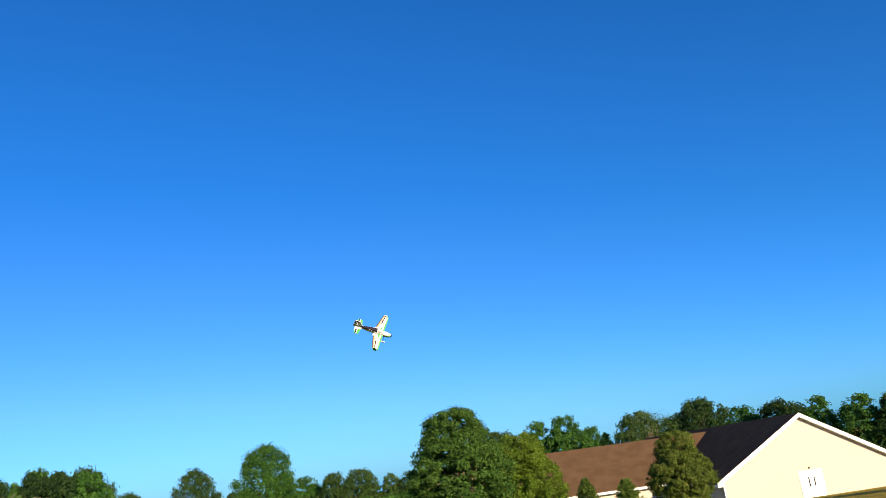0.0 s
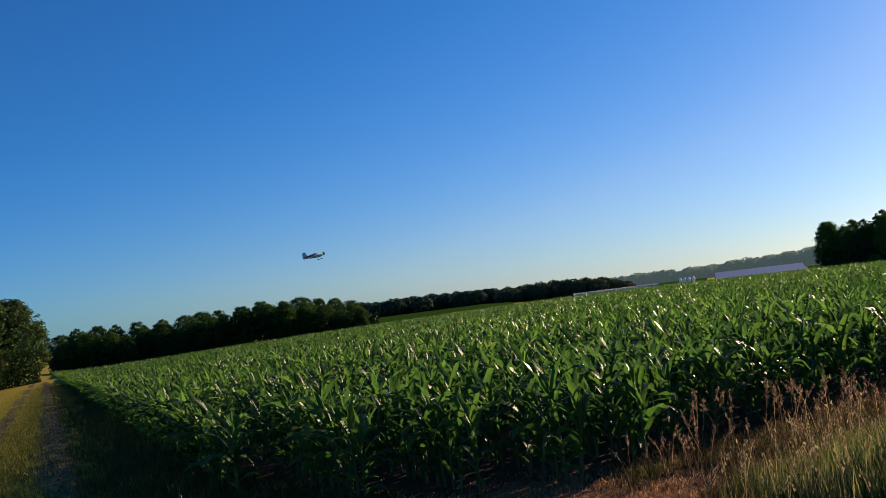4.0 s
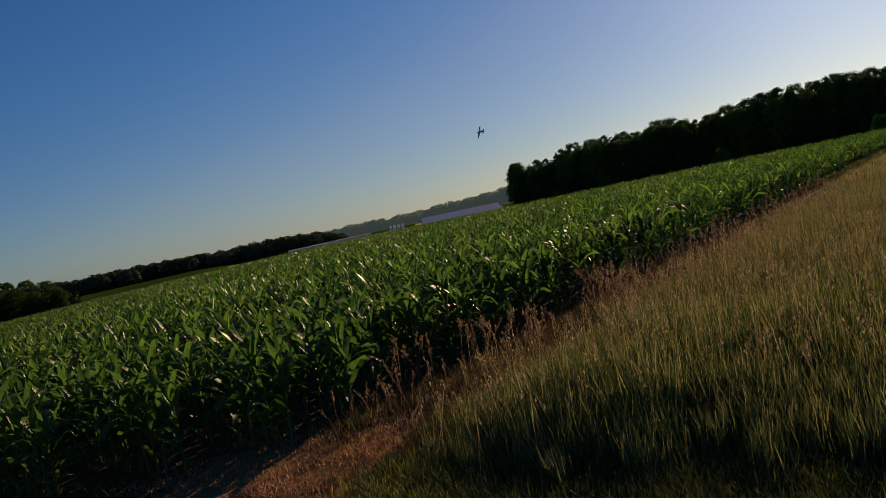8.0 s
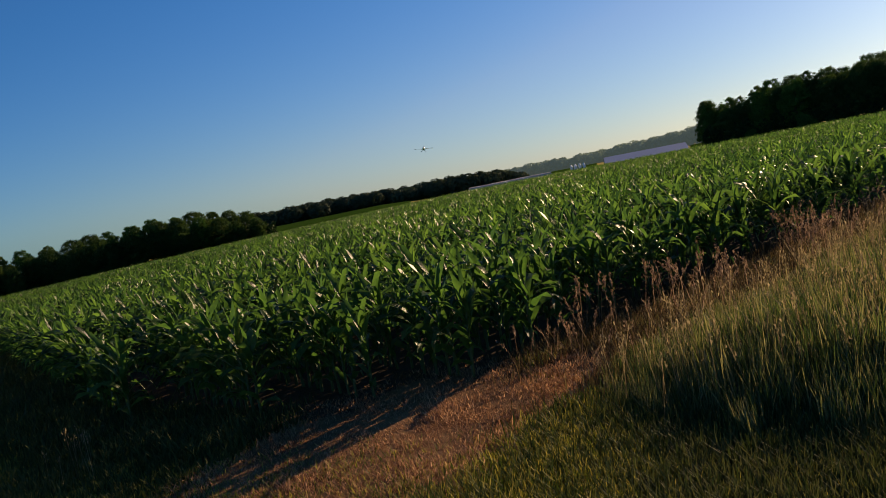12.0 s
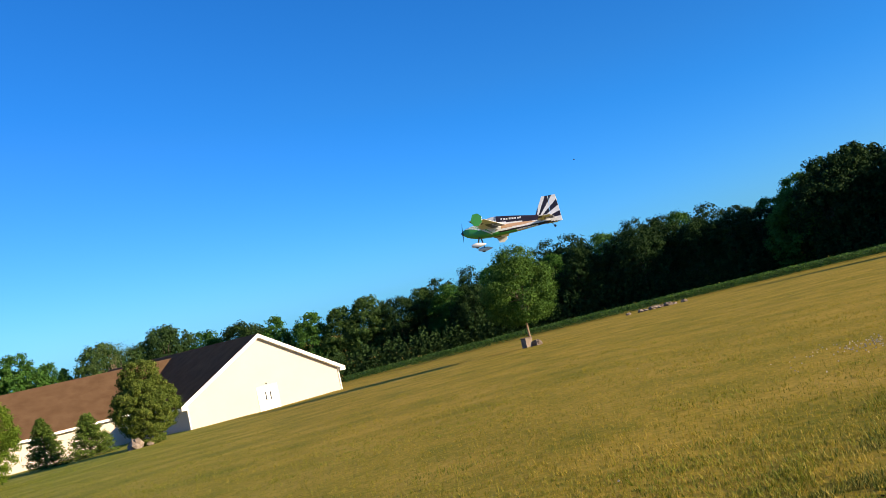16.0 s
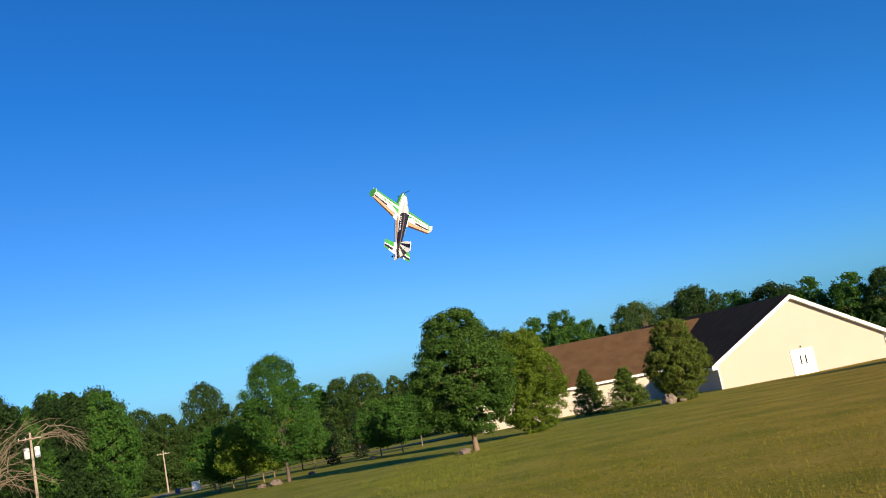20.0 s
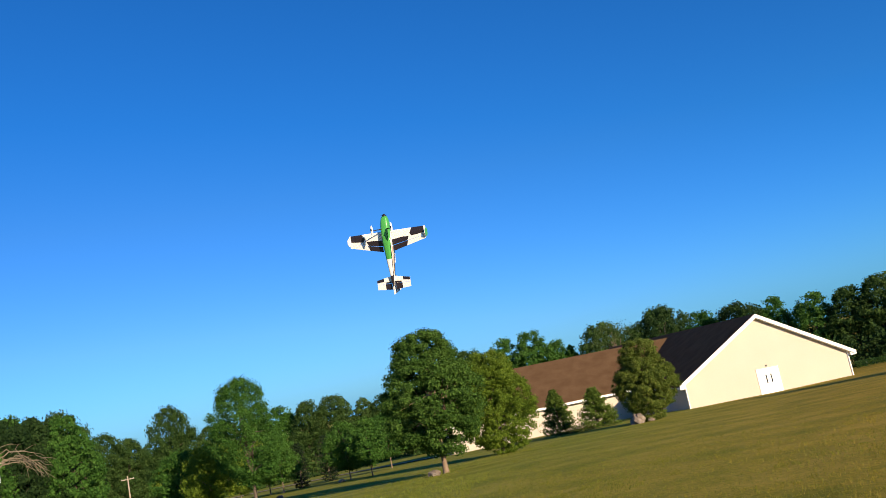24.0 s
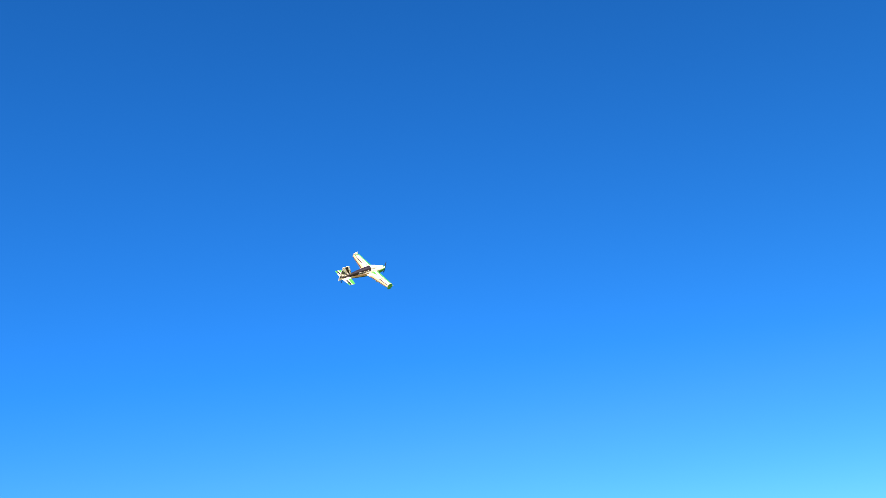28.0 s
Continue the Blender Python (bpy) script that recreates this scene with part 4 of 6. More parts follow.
# ---- the long low building ----
def build_house():
    root = thing("building", "long cream-sided building with brown shingled roofs", "building", at=pose(0, 85, -4.65, 0, 0, 24))
    H, AP, W2, LEN = 2.46, 7.16, 8.0, 52.0

    def prism(pts, y0, y1):
        n = len(pts)
        v = [(x, y0, z) for x, z in pts] + [(x, y1, z) for x, z in pts]
        g = Geo()
        g.add(v, [(i, (i + 1) % n, n + (i + 1) % n, n + i) for i in range(n)])
        g.add(v, [tuple(range(n - 1, -1, -1)), tuple(range(n, 2 * n))])
        return g

    gable = [(-W2, -1.2), (W2, -1.2), (W2, H), (0, AP - 0.12), (-W2, H)]
    part("gable_wall", prism(gable, 0.0, 0.2), M_SIDING, root, "cream gable wall in full sun")
    part("side_wall", Geo().box((-W2, 0.2, -1.5), (-W2 + 0.2, LEN, H)), M_SIDING, root)
    part("side_wall", Geo().box((W2 - 0.2, 0.2, -1.2), (W2, LEN, H)), M_SIDING, root)
    part("rear_wall", prism(gable, LEN, LEN + 0.2), M_SIDING, root)
    slope = (AP - H) / W2
    ov = 0.55
    for sgn in (-1, 1):
        e = (sgn * (W2 + ov), H - ov * slope)
        pts = [e, (0, AP), (0, AP + 0.16), (e[0], e[1] + 0.16)]
        roof = part("roof_slope", prism(pts if sgn < 0 else pts[::-1], -0.38, LEN + 0.4), M_SHINGLE, root)
        rk = [(e[0], e[1] - 0.22), (0, AP - 0.22), (0, AP + 0.15), (e[0], e[1] + 0.15)]
        part("rake_board", prism(rk if sgn < 0 else rk[::-1], -0.44, -0.383), M_TRIM, root, "white rake trim board")
        part("rake_soffit", prism([(e[0], e[1] - 0.24), (0, AP - 0.24), (0, AP - 0.18), (e[0], e[1] - 0.18)], -0.29, -0.004), M_TRIM, root)
        part("eave_fascia", Geo().box((min(e[0], e[0] - sgn * 0.05), -0.29, e[1] - 0.2), (max(e[0], e[0] - sgn * 0.05), LEN, e[1] + 0.0)), M_TRIM, root)
        part("eave_return", Geo().box((min(e[0], sgn * (W2 + 0.01)), -0.36, e[1] - 0.24), (max(e[0], sgn * (W2 + 0.01)), 0.0, e[1] + 0.02)), M_TRIM, root)
        part("downspout", Geo().box((sgn * (W2 - 0.09) - 0.05, -0.09, -0.6), (sgn * (W2 - 0.09) + 0.05, -0.004, H - 0.05)), M_TRIM, root)
    # double door with narrow panes
    dr = part("door", Geo().box((-1.0, -0.03, -0.05), (1.0, -0.004, 2.2)).box((-1.08, -0.04, -0.05), (-1.001, -0.003, 2.28)).box((1.001, -0.04, -0.05), (1.08, -0.003, 2.28)).box((-1.08, -0.04, 2.201), (1.08, -0.003, 2.3)),
              M_DOOR, root, "white double door with two narrow panes")
    for x in (-0.24, 0.24):
        part("door_pane", Geo().box((x - 0.055, -0.036, 0.9), (x + 0.055, -0.031, 1.7)), M_GLASS, dr)
    part("door_seam", Geo().box((-0.008, -0.035, -0.02), (0.008, -0.0305, 2.19)), M_GREY_METAL, dr)
    lamp = Geo().box((-0.05, -0.08, 2.42), (0.05, -0.004, 2.56))
    part("wall_lamp", lamp, M_WIRE, root, "small dark wall lamp above the door")
    # windows and a side door in the shaded wall
    for y in (4.5, 7.0, 10.5):
        wf = part("window", Geo().box((-W2 - 0.05, y - 0.5, 0.75), (-W2 - 0.004, y + 0.5, 2.05)), M_TRIM, root)
        part("pane", Geo().box((-W2 - 0.07, y - 0.42, 0.83), (-W2 - 0.052, y + 0.42, 1.97)), M_GLASS, wf)
    # wing to the left, ridge across
    FY, WD, RZ, X0 = 15.2, 15.6, 6.75, -29.0
    part("wing_wall", Geo().box((X0, FY, -2.6), (-W2 - 0.003, FY + 0.2, H)), M_SIDING, root, "low cream wall of the wing")
    ends = [(FY, -2.6), (FY + WD, -2.6), (FY + WD, H), (FY + WD / 2, RZ - 0.12), (FY, H)]
    v = [(X0, y, z) for y, z in ends] + [(X0 + 0.2, y, z) for y, z in ends]
    ge = Geo().add(v, [(i, (i + 1) % 5, 5 + (i + 1) % 5, 5 + i) for i in range(5)]).add(v, [(4, 3, 2, 1, 0), (5, 6, 7, 8, 9)])
    part("wing_end_wall", ge, M_SIDING, root)
    yr, ye = FY + WD / 2, FY - 0.55
    sl = (RZ - H) / (WD / 2)
    ze = H - 0.55 * sl
    xr = -(AP - RZ) / slope
    v = [(X0 - 0.4, ye, ze), (-W2 - ov + 0.02, ye, ze), (xr, yr, RZ), (X0 - 0.4, yr, RZ)]
    v += [(x, y, z + 0.16) for x, y, z in v]
    part("wing_roof", Geo().add(v, [(3, 2, 1, 0), (4, 5, 6, 7), (0, 1, 5, 4), (1, 2, 6, 5), (2, 3, 7, 6), (3, 0, 4, 7)]), M_SHINGLE, root, "sunlit brown shingled slope of the wing")
    yb = FY + WD + 0.55
    v = [(X0 - 0.4, yb, ze), (-W2 - ov + 0.02, yb, ze), (xr, yr, RZ), (X0 - 0.4, yr, RZ)]
    v += [(x, y, z + 0.16) for x, y, z in v]
    part("wing_roof", Geo().add(v, [(0, 1, 2, 3), (7, 6, 5, 4), (4, 5, 1, 0), (5, 6, 2, 1), (6, 7, 3, 2), (7, 4, 0, 3)]), M_SHINGLE, root)
    part("wing_fascia", Geo().box((X0 - 0.4, ye - 0.06, ze - 0.2), (-W2 - ov + 0.02, ye - 0.002, ze + 0.04)), M_TRIM, root)


build_house()

# ---- grasses ----
def tuft(seed, blades, height, spread, width, bend, segs=3):
    """A tuft of thin bending blades."""
    g = np.random.default_rng(seed)
    V, F, o = [], [], 0
    for _ in range(blades):
        h, a, b = height * g.uniform(0.55, 1.1), g.uniform(0, 6.28), bend * g.uniform(0.3, 1.4)
        base = g.normal(0, spread, 2)
        t = np.linspace(0, 1, segs + 1)
        out = b * h * t ** 2
        side = np.array([-math.sin(a), math.cos(a)])
        w = width * (1 - t ** 1.5) * 0.5 + 0.0006
        cx, cy = base[0] + out * math.cos(a), base[1] + out * math.sin(a)
        z = h * t * (1 - 0.25 * b * t)
        l = np.stack([cx + side[0] * w, cy + side[1] * w, z], 1)
        r = np.stack([cx - side[0] * w, cy - side[1] * w, z], 1)
        V.append(np.stack([l, r], 1).reshape(-1, 3))
        F += [(o + 2 * i, o + 2 * i + 1, o + 2 * i + 3, o + 2 * i + 2) for i in range(segs)]
        o += 2 * (segs + 1)
    return np.vstack(V), np.array(F)


def head_stalk(seed, height):
    """A stalk with a loose seed head."""
    g = np.random.default_rng(seed)
    V, F, o = [], [], 0
    lean = g.uniform(-0.12, 0.12, 2)
    for k in range(2):
        s = np.array([0.0016, 0]) if k else np.array([0, 0.0016])
        pts = [(lean[0] * t * height, lean[1] * t * height, t * height) for t in (0, 0.5, 1)]
        for q in pts:
            V += [(q[0] - s[0], q[1] - s[1], q[2]), (q[0] + s[0], q[1] + s[1], q[2])]
        F += [(o, o + 1, o + 3, o + 2), (o + 2, o + 3, o + 5, o + 4)]
        o += 6
    for k in range(9):
        z = height * g.uniform(0.78, 1.04)
        r = 0.022 * (1.15 - abs(z / height - 0.85) * 4)
        a = g.uniform(0, 6.28)
        c = np.array([lean[0] * z + r * math.cos(a), lean[1] * z + r * math.sin(a), z])
        q = g.normal(0, 0.005, (4, 3)) * [1, 1, 2.2]
        V += [tuple(c + p) for p in q]
        F += [(o, o + 1, o + 2, o + 3)]
        o += 4
    return np.array(V), np.array(F)


def plume_stalk(seed, height):
    """A bent stalk with a drooping feathery plume."""
    g = np.random.default_rng(seed)
    t = np.linspace(0, 1, 6)
    a, nod = g.uniform(0, 6.28), g.uniform(0.05, 0.22)
    line = np.stack([nod * height * t ** 3 * math.cos(a), nod * height * t ** 3 * math.sin(a), height * (t - 0.12 * t ** 4)], 1)
    V, F, o = [], [], 0
    for s in (np.array([0.0018, 0, 0]), np.array([0, 0.0018, 0])):
        V += [p for q in line for p in (q - s, q + s)]
        F += [(o + 2 * i, o + 2 * i + 1, o + 2 * i + 3, o + 2 * i + 2) for i in range(5)]
        o += 12
    for _ in range(22):
        u = g.uniform(0.68, 1.0)
        c = np.array([np.interp(u, t, line[:, k]) for k in range(3)]) + g.normal(0, 0.013 * (1.5 - u), 3)
        q = g.normal(0, 0.0055, (4, 3)) * [1, 1, 2.4]
        V += [c + r for r in q]
        F += [(o, o + 1, o + 2, o + 3)]
        o += 4
    return np.array(V), np.array(F)


def sow(geo, kinds, P, size, tilt=0.06, mat=0):
    k = len(kinds)
    for i, (v, f) in enumerate(kinds):
        q = P[i::k]
        if len(q) == 0:
            continue
        pl = np.column_stack([q, ground_z(q[:, 0], q[:, 1])])
        sz = np.broadcast_to(size, (len(P),))[i::k] * RNG.uniform(0.75, 1.25, len(q))
        geo.add(*scatter(v, f, pl, RNG.uniform(0, 6.28, len(q)), sz, RNG.normal(0, tilt, (len(q), 2))), mat)


SOFT = np.random.default_rng(41)


def polar(n, a0, a1, d0, d1, power=1.0):
    """Points spread by bearing and distance, with a frayed edge."""
    az = np.radians(RNG.uniform(a0, a1, n) + SOFT.normal(0, 1.6, n))
    d = d0 * (d1 / d0) ** (RNG.uniform(0, 1, n) ** power) * np.exp(SOFT.normal(0, 0.05, n))
    return np.stack([d * np.sin(az), d * np.cos(az)], 1)


def across(P):
    return P @ RN


def clumpy(P, scale, keep):
    return np.array([noise.noise(Vector((x * scale, y * scale, 3.1))) for x, y in P]) > keep


STRAW_C, STRAW_U, STRAW_W = np.array([5.98, 1.31]), np.array([0.896, -0.443]), np.array([0.443, 0.896])


def in_straw(P, grow=0.0):
    """The patch of dead grass before the corn, with a tail along the corn's edge."""
    d, e = P - STRAW_C, P - np.array([6.85, -0.2])
    wob = np.array([0.3 * noise.noise(Vector((x * 1.3, y * 1.3, 9.0))) for x, y in P])
    main = (d @ STRAW_U / 1.9) ** 2 + (d @ STRAW_W / 1.15) ** 2
    tail = (e @ STRAW_U / 0.95) ** 2 + (e @ STRAW_W / 0.4) ** 2
    return np.minimum(main, tail) + wob < 1 + grow


def build_grass():
    # the tall meadow beside the corn
    P = polar(62000, 88, 136, 2.6, 230)
    P = P[(field_depth(P[:, 0], P[:, 1]) < np.where(np.hypot(P[:, 0], P[:, 1]) > 36, 0.6, -0.1)) & ~in_straw(P, 0.15)]
    d = np.hypot(P[:, 0], P[:, 1])
    fd = -field_depth(P[:, 0], P[:, 1])
    az = np.degrees(np.arctan2(P[:, 0], P[:, 1]))
    edge = np.interp(az, [90, 92, 93.5, 95, 98, 101, 105, 112, 124, 136], [13, 9.5, 7.5, 6.1, 5.5, 5.3, 5.05, 4.9, 4.7, 4.6]) + 0.2 * np.sin(az * 0.9) + 0.15 * np.sin(az * 2.3)
    tall = d > edge
    wave = 1.0 + 0.3 * np.array([noise.noise(Vector((x * 0.9, y * 0.9, 5.0))) + 0.7 * noise.noise(Vector((x * 3.1, y * 3.1, 6.0))) for x, y in P])
    stem = tall & (RNG.uniform(0, 1, len(d)) < 0.2 * np.clip((d - edge) / 6, 0.12, 1))
    geo = Geo()
    grown = (0.5 + 0.5 * np.clip((d - edge)[tall] / 1.2, 0, 1)) * wave[tall] * np.clip((fd[tall] - 0.5) / 1.8, np.clip(d[tall] / 45 - 0.3, 0.22, 1), 1) * np.clip(d[tall] / 70, 1, 1.8)
    stem &= (fd > 1.6) & (d > 8.5)
    near = d[tall] < 16
    for mask, segs in ((near, 3), (~near, 1)):
        sow(geo, [tuft(500 + k, 9, 0.41, 0.08, 0.0075 + 0.0025 * (k % 3), 0.2, segs) for k in range(6)], P[tall][mask], grown[mask], 0.12)
        sow(geo, [tuft(505 + k, 6, 0.24, 0.08, 0.012, 0.4, min(2, segs)) for k in range(4)], P[tall][mask][::2], grown[mask][::2], 0.15)
    sow(geo, [tuft(510 + k, 3, 0.50, 0.07, 0.006, 0.22) for k in range(4)], P[stem], 1.0, 0.12, 1)
    tagged(new("meadow_grass", geo.mesh("meadow_grass", [M_TALL, M_SEED])), "knee-high green and straw-coloured meadow grass beside the corn", "grass", kind="stuff")
    geo = Geo()
    low, low_az = P[~tall], az[~tall]
    # lit and shade-darkened colours, shared out by bearing
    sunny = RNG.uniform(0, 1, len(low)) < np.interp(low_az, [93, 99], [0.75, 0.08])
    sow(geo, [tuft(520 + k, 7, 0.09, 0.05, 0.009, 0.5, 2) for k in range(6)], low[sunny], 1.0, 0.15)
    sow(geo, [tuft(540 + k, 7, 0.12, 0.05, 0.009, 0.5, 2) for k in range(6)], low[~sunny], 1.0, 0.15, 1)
    # it thins out round the place where the pilot stands
    fade_az, fade_d = SOFT.uniform(40, 235, 9000), 0.7 + 11 * SOFT.uniform(0, 1, 9000) ** 1.3
    keep = SOFT.uniform(0, 1, 9000) < np.interp(fade_az, [40, 75, 100, 140, 170, 235], [0.0, 0.5, 0.9, 0.8, 0.4, 0.0]) * np.where((fade_az > 92) & (fade_az < 132), np.interp(fade_d, [1.0, 2.4, 2.7, 3.2], [0.5, 1, 1, 0]), np.interp(fade_d, [1.0, 3.0, 12.0], [0.5, 0.9, 0.2]))
    near_by = np.stack([fade_d * np.sin(np.radians(fade_az)), fade_d * np.cos(np.radians(fade_az))], 1)[keep]
    aside = across(near_by)
    near_by = near_by[((fade_az[keep] > 132) | (fade_d[keep] < 3.0)) & (field_depth(near_by[:, 0], near_by[:, 1]) < -0.6) & ~in_straw(near_by, 0.1) & ((aside > 0.35) | (aside < -2.0) | (np.abs(aside + 0.82) < 0.3))]
    sow(geo, [tuft(560 + k, 6, 0.07, 0.05, 0.008, 0.5, 2) for k in range(4)], near_by[::2], 1.0, 0.15)
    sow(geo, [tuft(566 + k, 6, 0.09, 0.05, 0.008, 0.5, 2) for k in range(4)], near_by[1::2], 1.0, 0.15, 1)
    tagged(new("short_grass", geo.mesh("short_grass", [M_WEED, M_WEED_SHADED])), "short rough grass in front of the tall meadow", "grass", kind="stuff")
    S = polar(20000, 96, 136, 5.6, 115)
    S = S[(field_depth(S[:, 0], S[:, 1]) < -1.5) & ~in_straw(S, 0.1)]
    sd = np.hypot(S[:, 0], S[:, 1])
    S = S[RNG.uniform(0, 1, len(S)) < np.clip((sd - 4.5) / 7, 0.25, 1)]
    geo = Geo()
    sow(geo, [head_stalk(600 + k, 0.46) for k in range(6)], S, 1.0, 0.13)
    tagged(new("seed_heads", geo.mesh("seed_heads", M_SEED)), "pale brown grass seed heads standing over the meadow", "grass", kind="stuff")
    # the fringe of taller brown grass that leans against the corn
    E = polar(9000, 89, 124, 6.9, 48)
    depth = field_depth(E[:, 0], E[:, 1])
    E = E[(depth > -1.5) & (depth < 0.05) & clumpy(E, 0.9, 0.08) & (RNG.uniform(0, 1, len(E)) < np.clip((np.hypot(E[:, 0], E[:, 1]) - 6.0) / 7, 0.12, 0.75))]
    geo = Geo()
    sow(geo, [plume_stalk(620 + k, 0.56) for k in range(8)], E, np.where(np.hypot(E[:, 0], E[:, 1]) < 7.8, 0.75, 1.0), 0.16)
    sow(geo, [tuft(635 + k, 4, 0.20, 0.08, 0.006, 0.6) for k in range(4)], E[::2], 1.0, 0.25, 0)
    F = polar(34000, 90, 130, 6.6, 200)
    depth = field_depth(F[:, 0], F[:, 1])
    F = F[(depth > -1.7) & (depth < 0.3) & ~in_straw(F, -0.3)]
    sow(geo, [tuft(645 + k, 7, 0.17, 0.07, 0.008, 0.5, 2) for k in range(6)], F, 1.0, 0.25, 1)
    tagged(new("brown_plumes", geo.mesh("brown_plumes", [M_PLUME, M_LITTER])), "tall brown plumed grass leaning along the corn's edge", "grass", kind="stuff")
    # mown lawn close by
    P = polar(62000, -32, 66, 2.2, 70)
    o = across(P)
    P = P[(o < -2.0) & ~in_straw(P)]
    # the same lawn behind and beside the camera's stand
    B = polar(20000, 66, 330, 0.6, 16)
    ob, ab = across(B), np.degrees(np.arctan2(B[:, 0], B[:, 1])) % 360
    on_track = ((ob > -0.45) & (ob < 0.3)) | ((ob > -2.0) & (ob < -1.2))
    B = B[~on_track & ~in_straw(B, 0.2) & (field_depth(B[:, 0], B[:, 1]) < -0.5) & ((ab > 136) | (np.hypot(B[:, 0], B[:, 1]) < 2.8))]
    C = polar(5000, -32, 66, 0.5, 2.4)
    oc = across(C)
    C = C[~(((oc > -0.45) & (oc < 0.3)) | ((oc > -2.0) & (oc < -1.2)))]
    P = np.vstack([P, B, C])
    geo = Geo()
    sow(geo, [tuft(700 + k, 5, 0.042, 0.058, 0.0088, 0.7, 1) for k in range(6)], P, np.clip(np.hypot(P[:, 0], P[:, 1]) / 16, 1, 1.35), 0.15)
    tagged(new("lawn_grass", geo.mesh("lawn_grass", M_GRASS)), "short mown grass with dry yellow blades", "grass", kind="stuff")
    # weeds of the field lane: the middle strip, the verge and the corn's foot
    geo = Geo()
    s = 1.5 * (90 / 1.5) ** RNG.uniform(0, 1, 23000)
    o = np.where(RNG.uniform(0, 1, 23000) < 0.45, RNG.normal(-0.82, 0.27, 23000), np.where(RNG.uniform(0, 1, 23000) < 0.45, RNG.uniform(0.15, 0.9, 23000), RNG.normal(-2.2, 0.28, 23000)))
    P = s[:, None] * RH + o[:, None] * RN
    ok = ~in_straw(P, 0.1) & (field_depth(P[:, 0], P[:, 1]) < 0.4)
    thin = clumpy(P, 1.1, -0.12) | (np.abs(o + 0.8) < 0.4)
    P, o = P[ok & thin], o[ok & thin]
    size = np.where(o > 0.1, 1.2, np.where(o < -1.9, 0.55, 0.8))
    sow(geo, [tuft(800 + k, 5, 0.12, 0.055, 0.011, 0.5, 2) for k in range(6)], P[o <= 0.1], size[o <= 0.1], 0.2)
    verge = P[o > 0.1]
    back_s = SOFT.uniform(-14, 2.5, 4200)
    back_o = np.where(SOFT.uniform(0, 1, 4200) < 0.4, SOFT.normal(-0.82, 0.24, 4200), np.where(SOFT.uniform(0, 1, 4200) < 0.5, SOFT.normal(0.36, 0.16, 4200), SOFT.normal(-2.0, 0.2, 4200)))
    sow(geo, [tuft(890 + k, 6, 0.075, 0.05, 0.009, 0.5, 2) for k in range(5)], back_s[:, None] * RH + back_o[:, None] * RN, 1.0, 0.2)
    # stray tufts on the tracks, a greener strip beside the lawn, and stalks gone to seed between the tracks
    s = 2.0 * (70 / 2.0) ** RNG.uniform(0, 1, 6500)
    T = s[:, None] * RH + RNG.uniform(-2.0, 0.45, 6500)[:, None] * RN
    T = T[~in_straw(T, 0.1) & clumpy(T, 2.1, -0.08)]
    sow(geo, [tuft(870 + k, 6, 0.055, 0.05, 0.008, 0.7, 2) for k in range(5)], T, 1.0, 0.2)
    s = 2.5 * (80 / 2.5) ** RNG.uniform(0, 1, 11000)
    V = s[:, None] * RH + (-1.95 - 1.1 * RNG.uniform(0, 1, 11000) ** 1.7)[:, None] * RN
    V = V[clumpy(V, 0.9, -0.05)]
    spread = polar(30000, -32, 60, 4.5, 60)
    spread = spread[(across(spread) < -2.1) & clumpy(spread, 0.38, 0.16) & clumpy(spread, 2.0, -0.1)]
    slope = polar(11000, -36, -6, 14, 64)
    slope = slope[clumpy(slope, 0.30, 0.02) & clumpy(slope, 1.6, -0.12)]
    V = np.vstack([V, spread, slope])
    green = Geo()
    sow(green, [tuft(880 + k, 6, 0.055, 0.055, 0.008, 0.7, 2) for k in range(6)], V, 1.0, 0.2)
    tagged(new("green_verge", green.mesh("green_verge", M_VERGE)), "greener rough grass in patches on the lawn and along the track", "grass", kind="stuff")
    s = 4.0 * (60 / 4.0) ** RNG.uniform(0, 1, 2600)
    W = s[:, None] * RH + RNG.normal(-0.85, 0.24, 2600)[:, None] * RN
    W = W[clumpy(W, 1.3, 0.0)]
    sow(geo, [head_stalk(650 + k, 0.20) for k in range(4)], W, 1.0, 0.2)
    Q = polar(11000, 58, 95, 2.2, 9.5)
    Q = Q[~in_straw(Q, 0.0) & (field_depth(Q[:, 0], Q[:, 1]) < 0.35)]
    Q = Q[~((np.hypot(Q[:, 0], Q[:, 1]) > 5.6) & (Q[:, 0] * 0.22 > Q[:, 1] - 0.4))]
    # tufts close to the corn take the colour with its shade painted in
    near_corn = field_depth(Q[:, 0], Q[:, 1]) > -1.7
    shade, Q = Q[near_corn], Q[~near_corn]
    sow(geo, [tuft(830 + k, 5, 0.075, 0.05, 0.008, 0.5, 2) for k in range(4)], Q, 1.0, 0.2)
    s = 3.0 * (90 / 3.0) ** RNG.uniform(0, 1, 9000)
    P = s[:, None] * RH + RNG.uniform(0.45, 2.2, 9000)[:, None] * RN
    P = P[~in_straw(P, 0.2) & (np.abs(field_depth(P[:, 0], P[:, 1]) + 0.3) < 0.7)]
    # verge and foot tufts: the corn's shade is put into their colour
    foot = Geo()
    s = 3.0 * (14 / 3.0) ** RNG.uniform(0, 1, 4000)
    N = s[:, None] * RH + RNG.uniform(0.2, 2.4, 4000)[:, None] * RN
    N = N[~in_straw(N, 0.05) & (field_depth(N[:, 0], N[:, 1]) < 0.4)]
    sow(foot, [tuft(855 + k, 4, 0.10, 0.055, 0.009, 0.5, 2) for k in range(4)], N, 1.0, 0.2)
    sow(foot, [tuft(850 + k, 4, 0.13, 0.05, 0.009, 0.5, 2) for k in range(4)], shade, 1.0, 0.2)
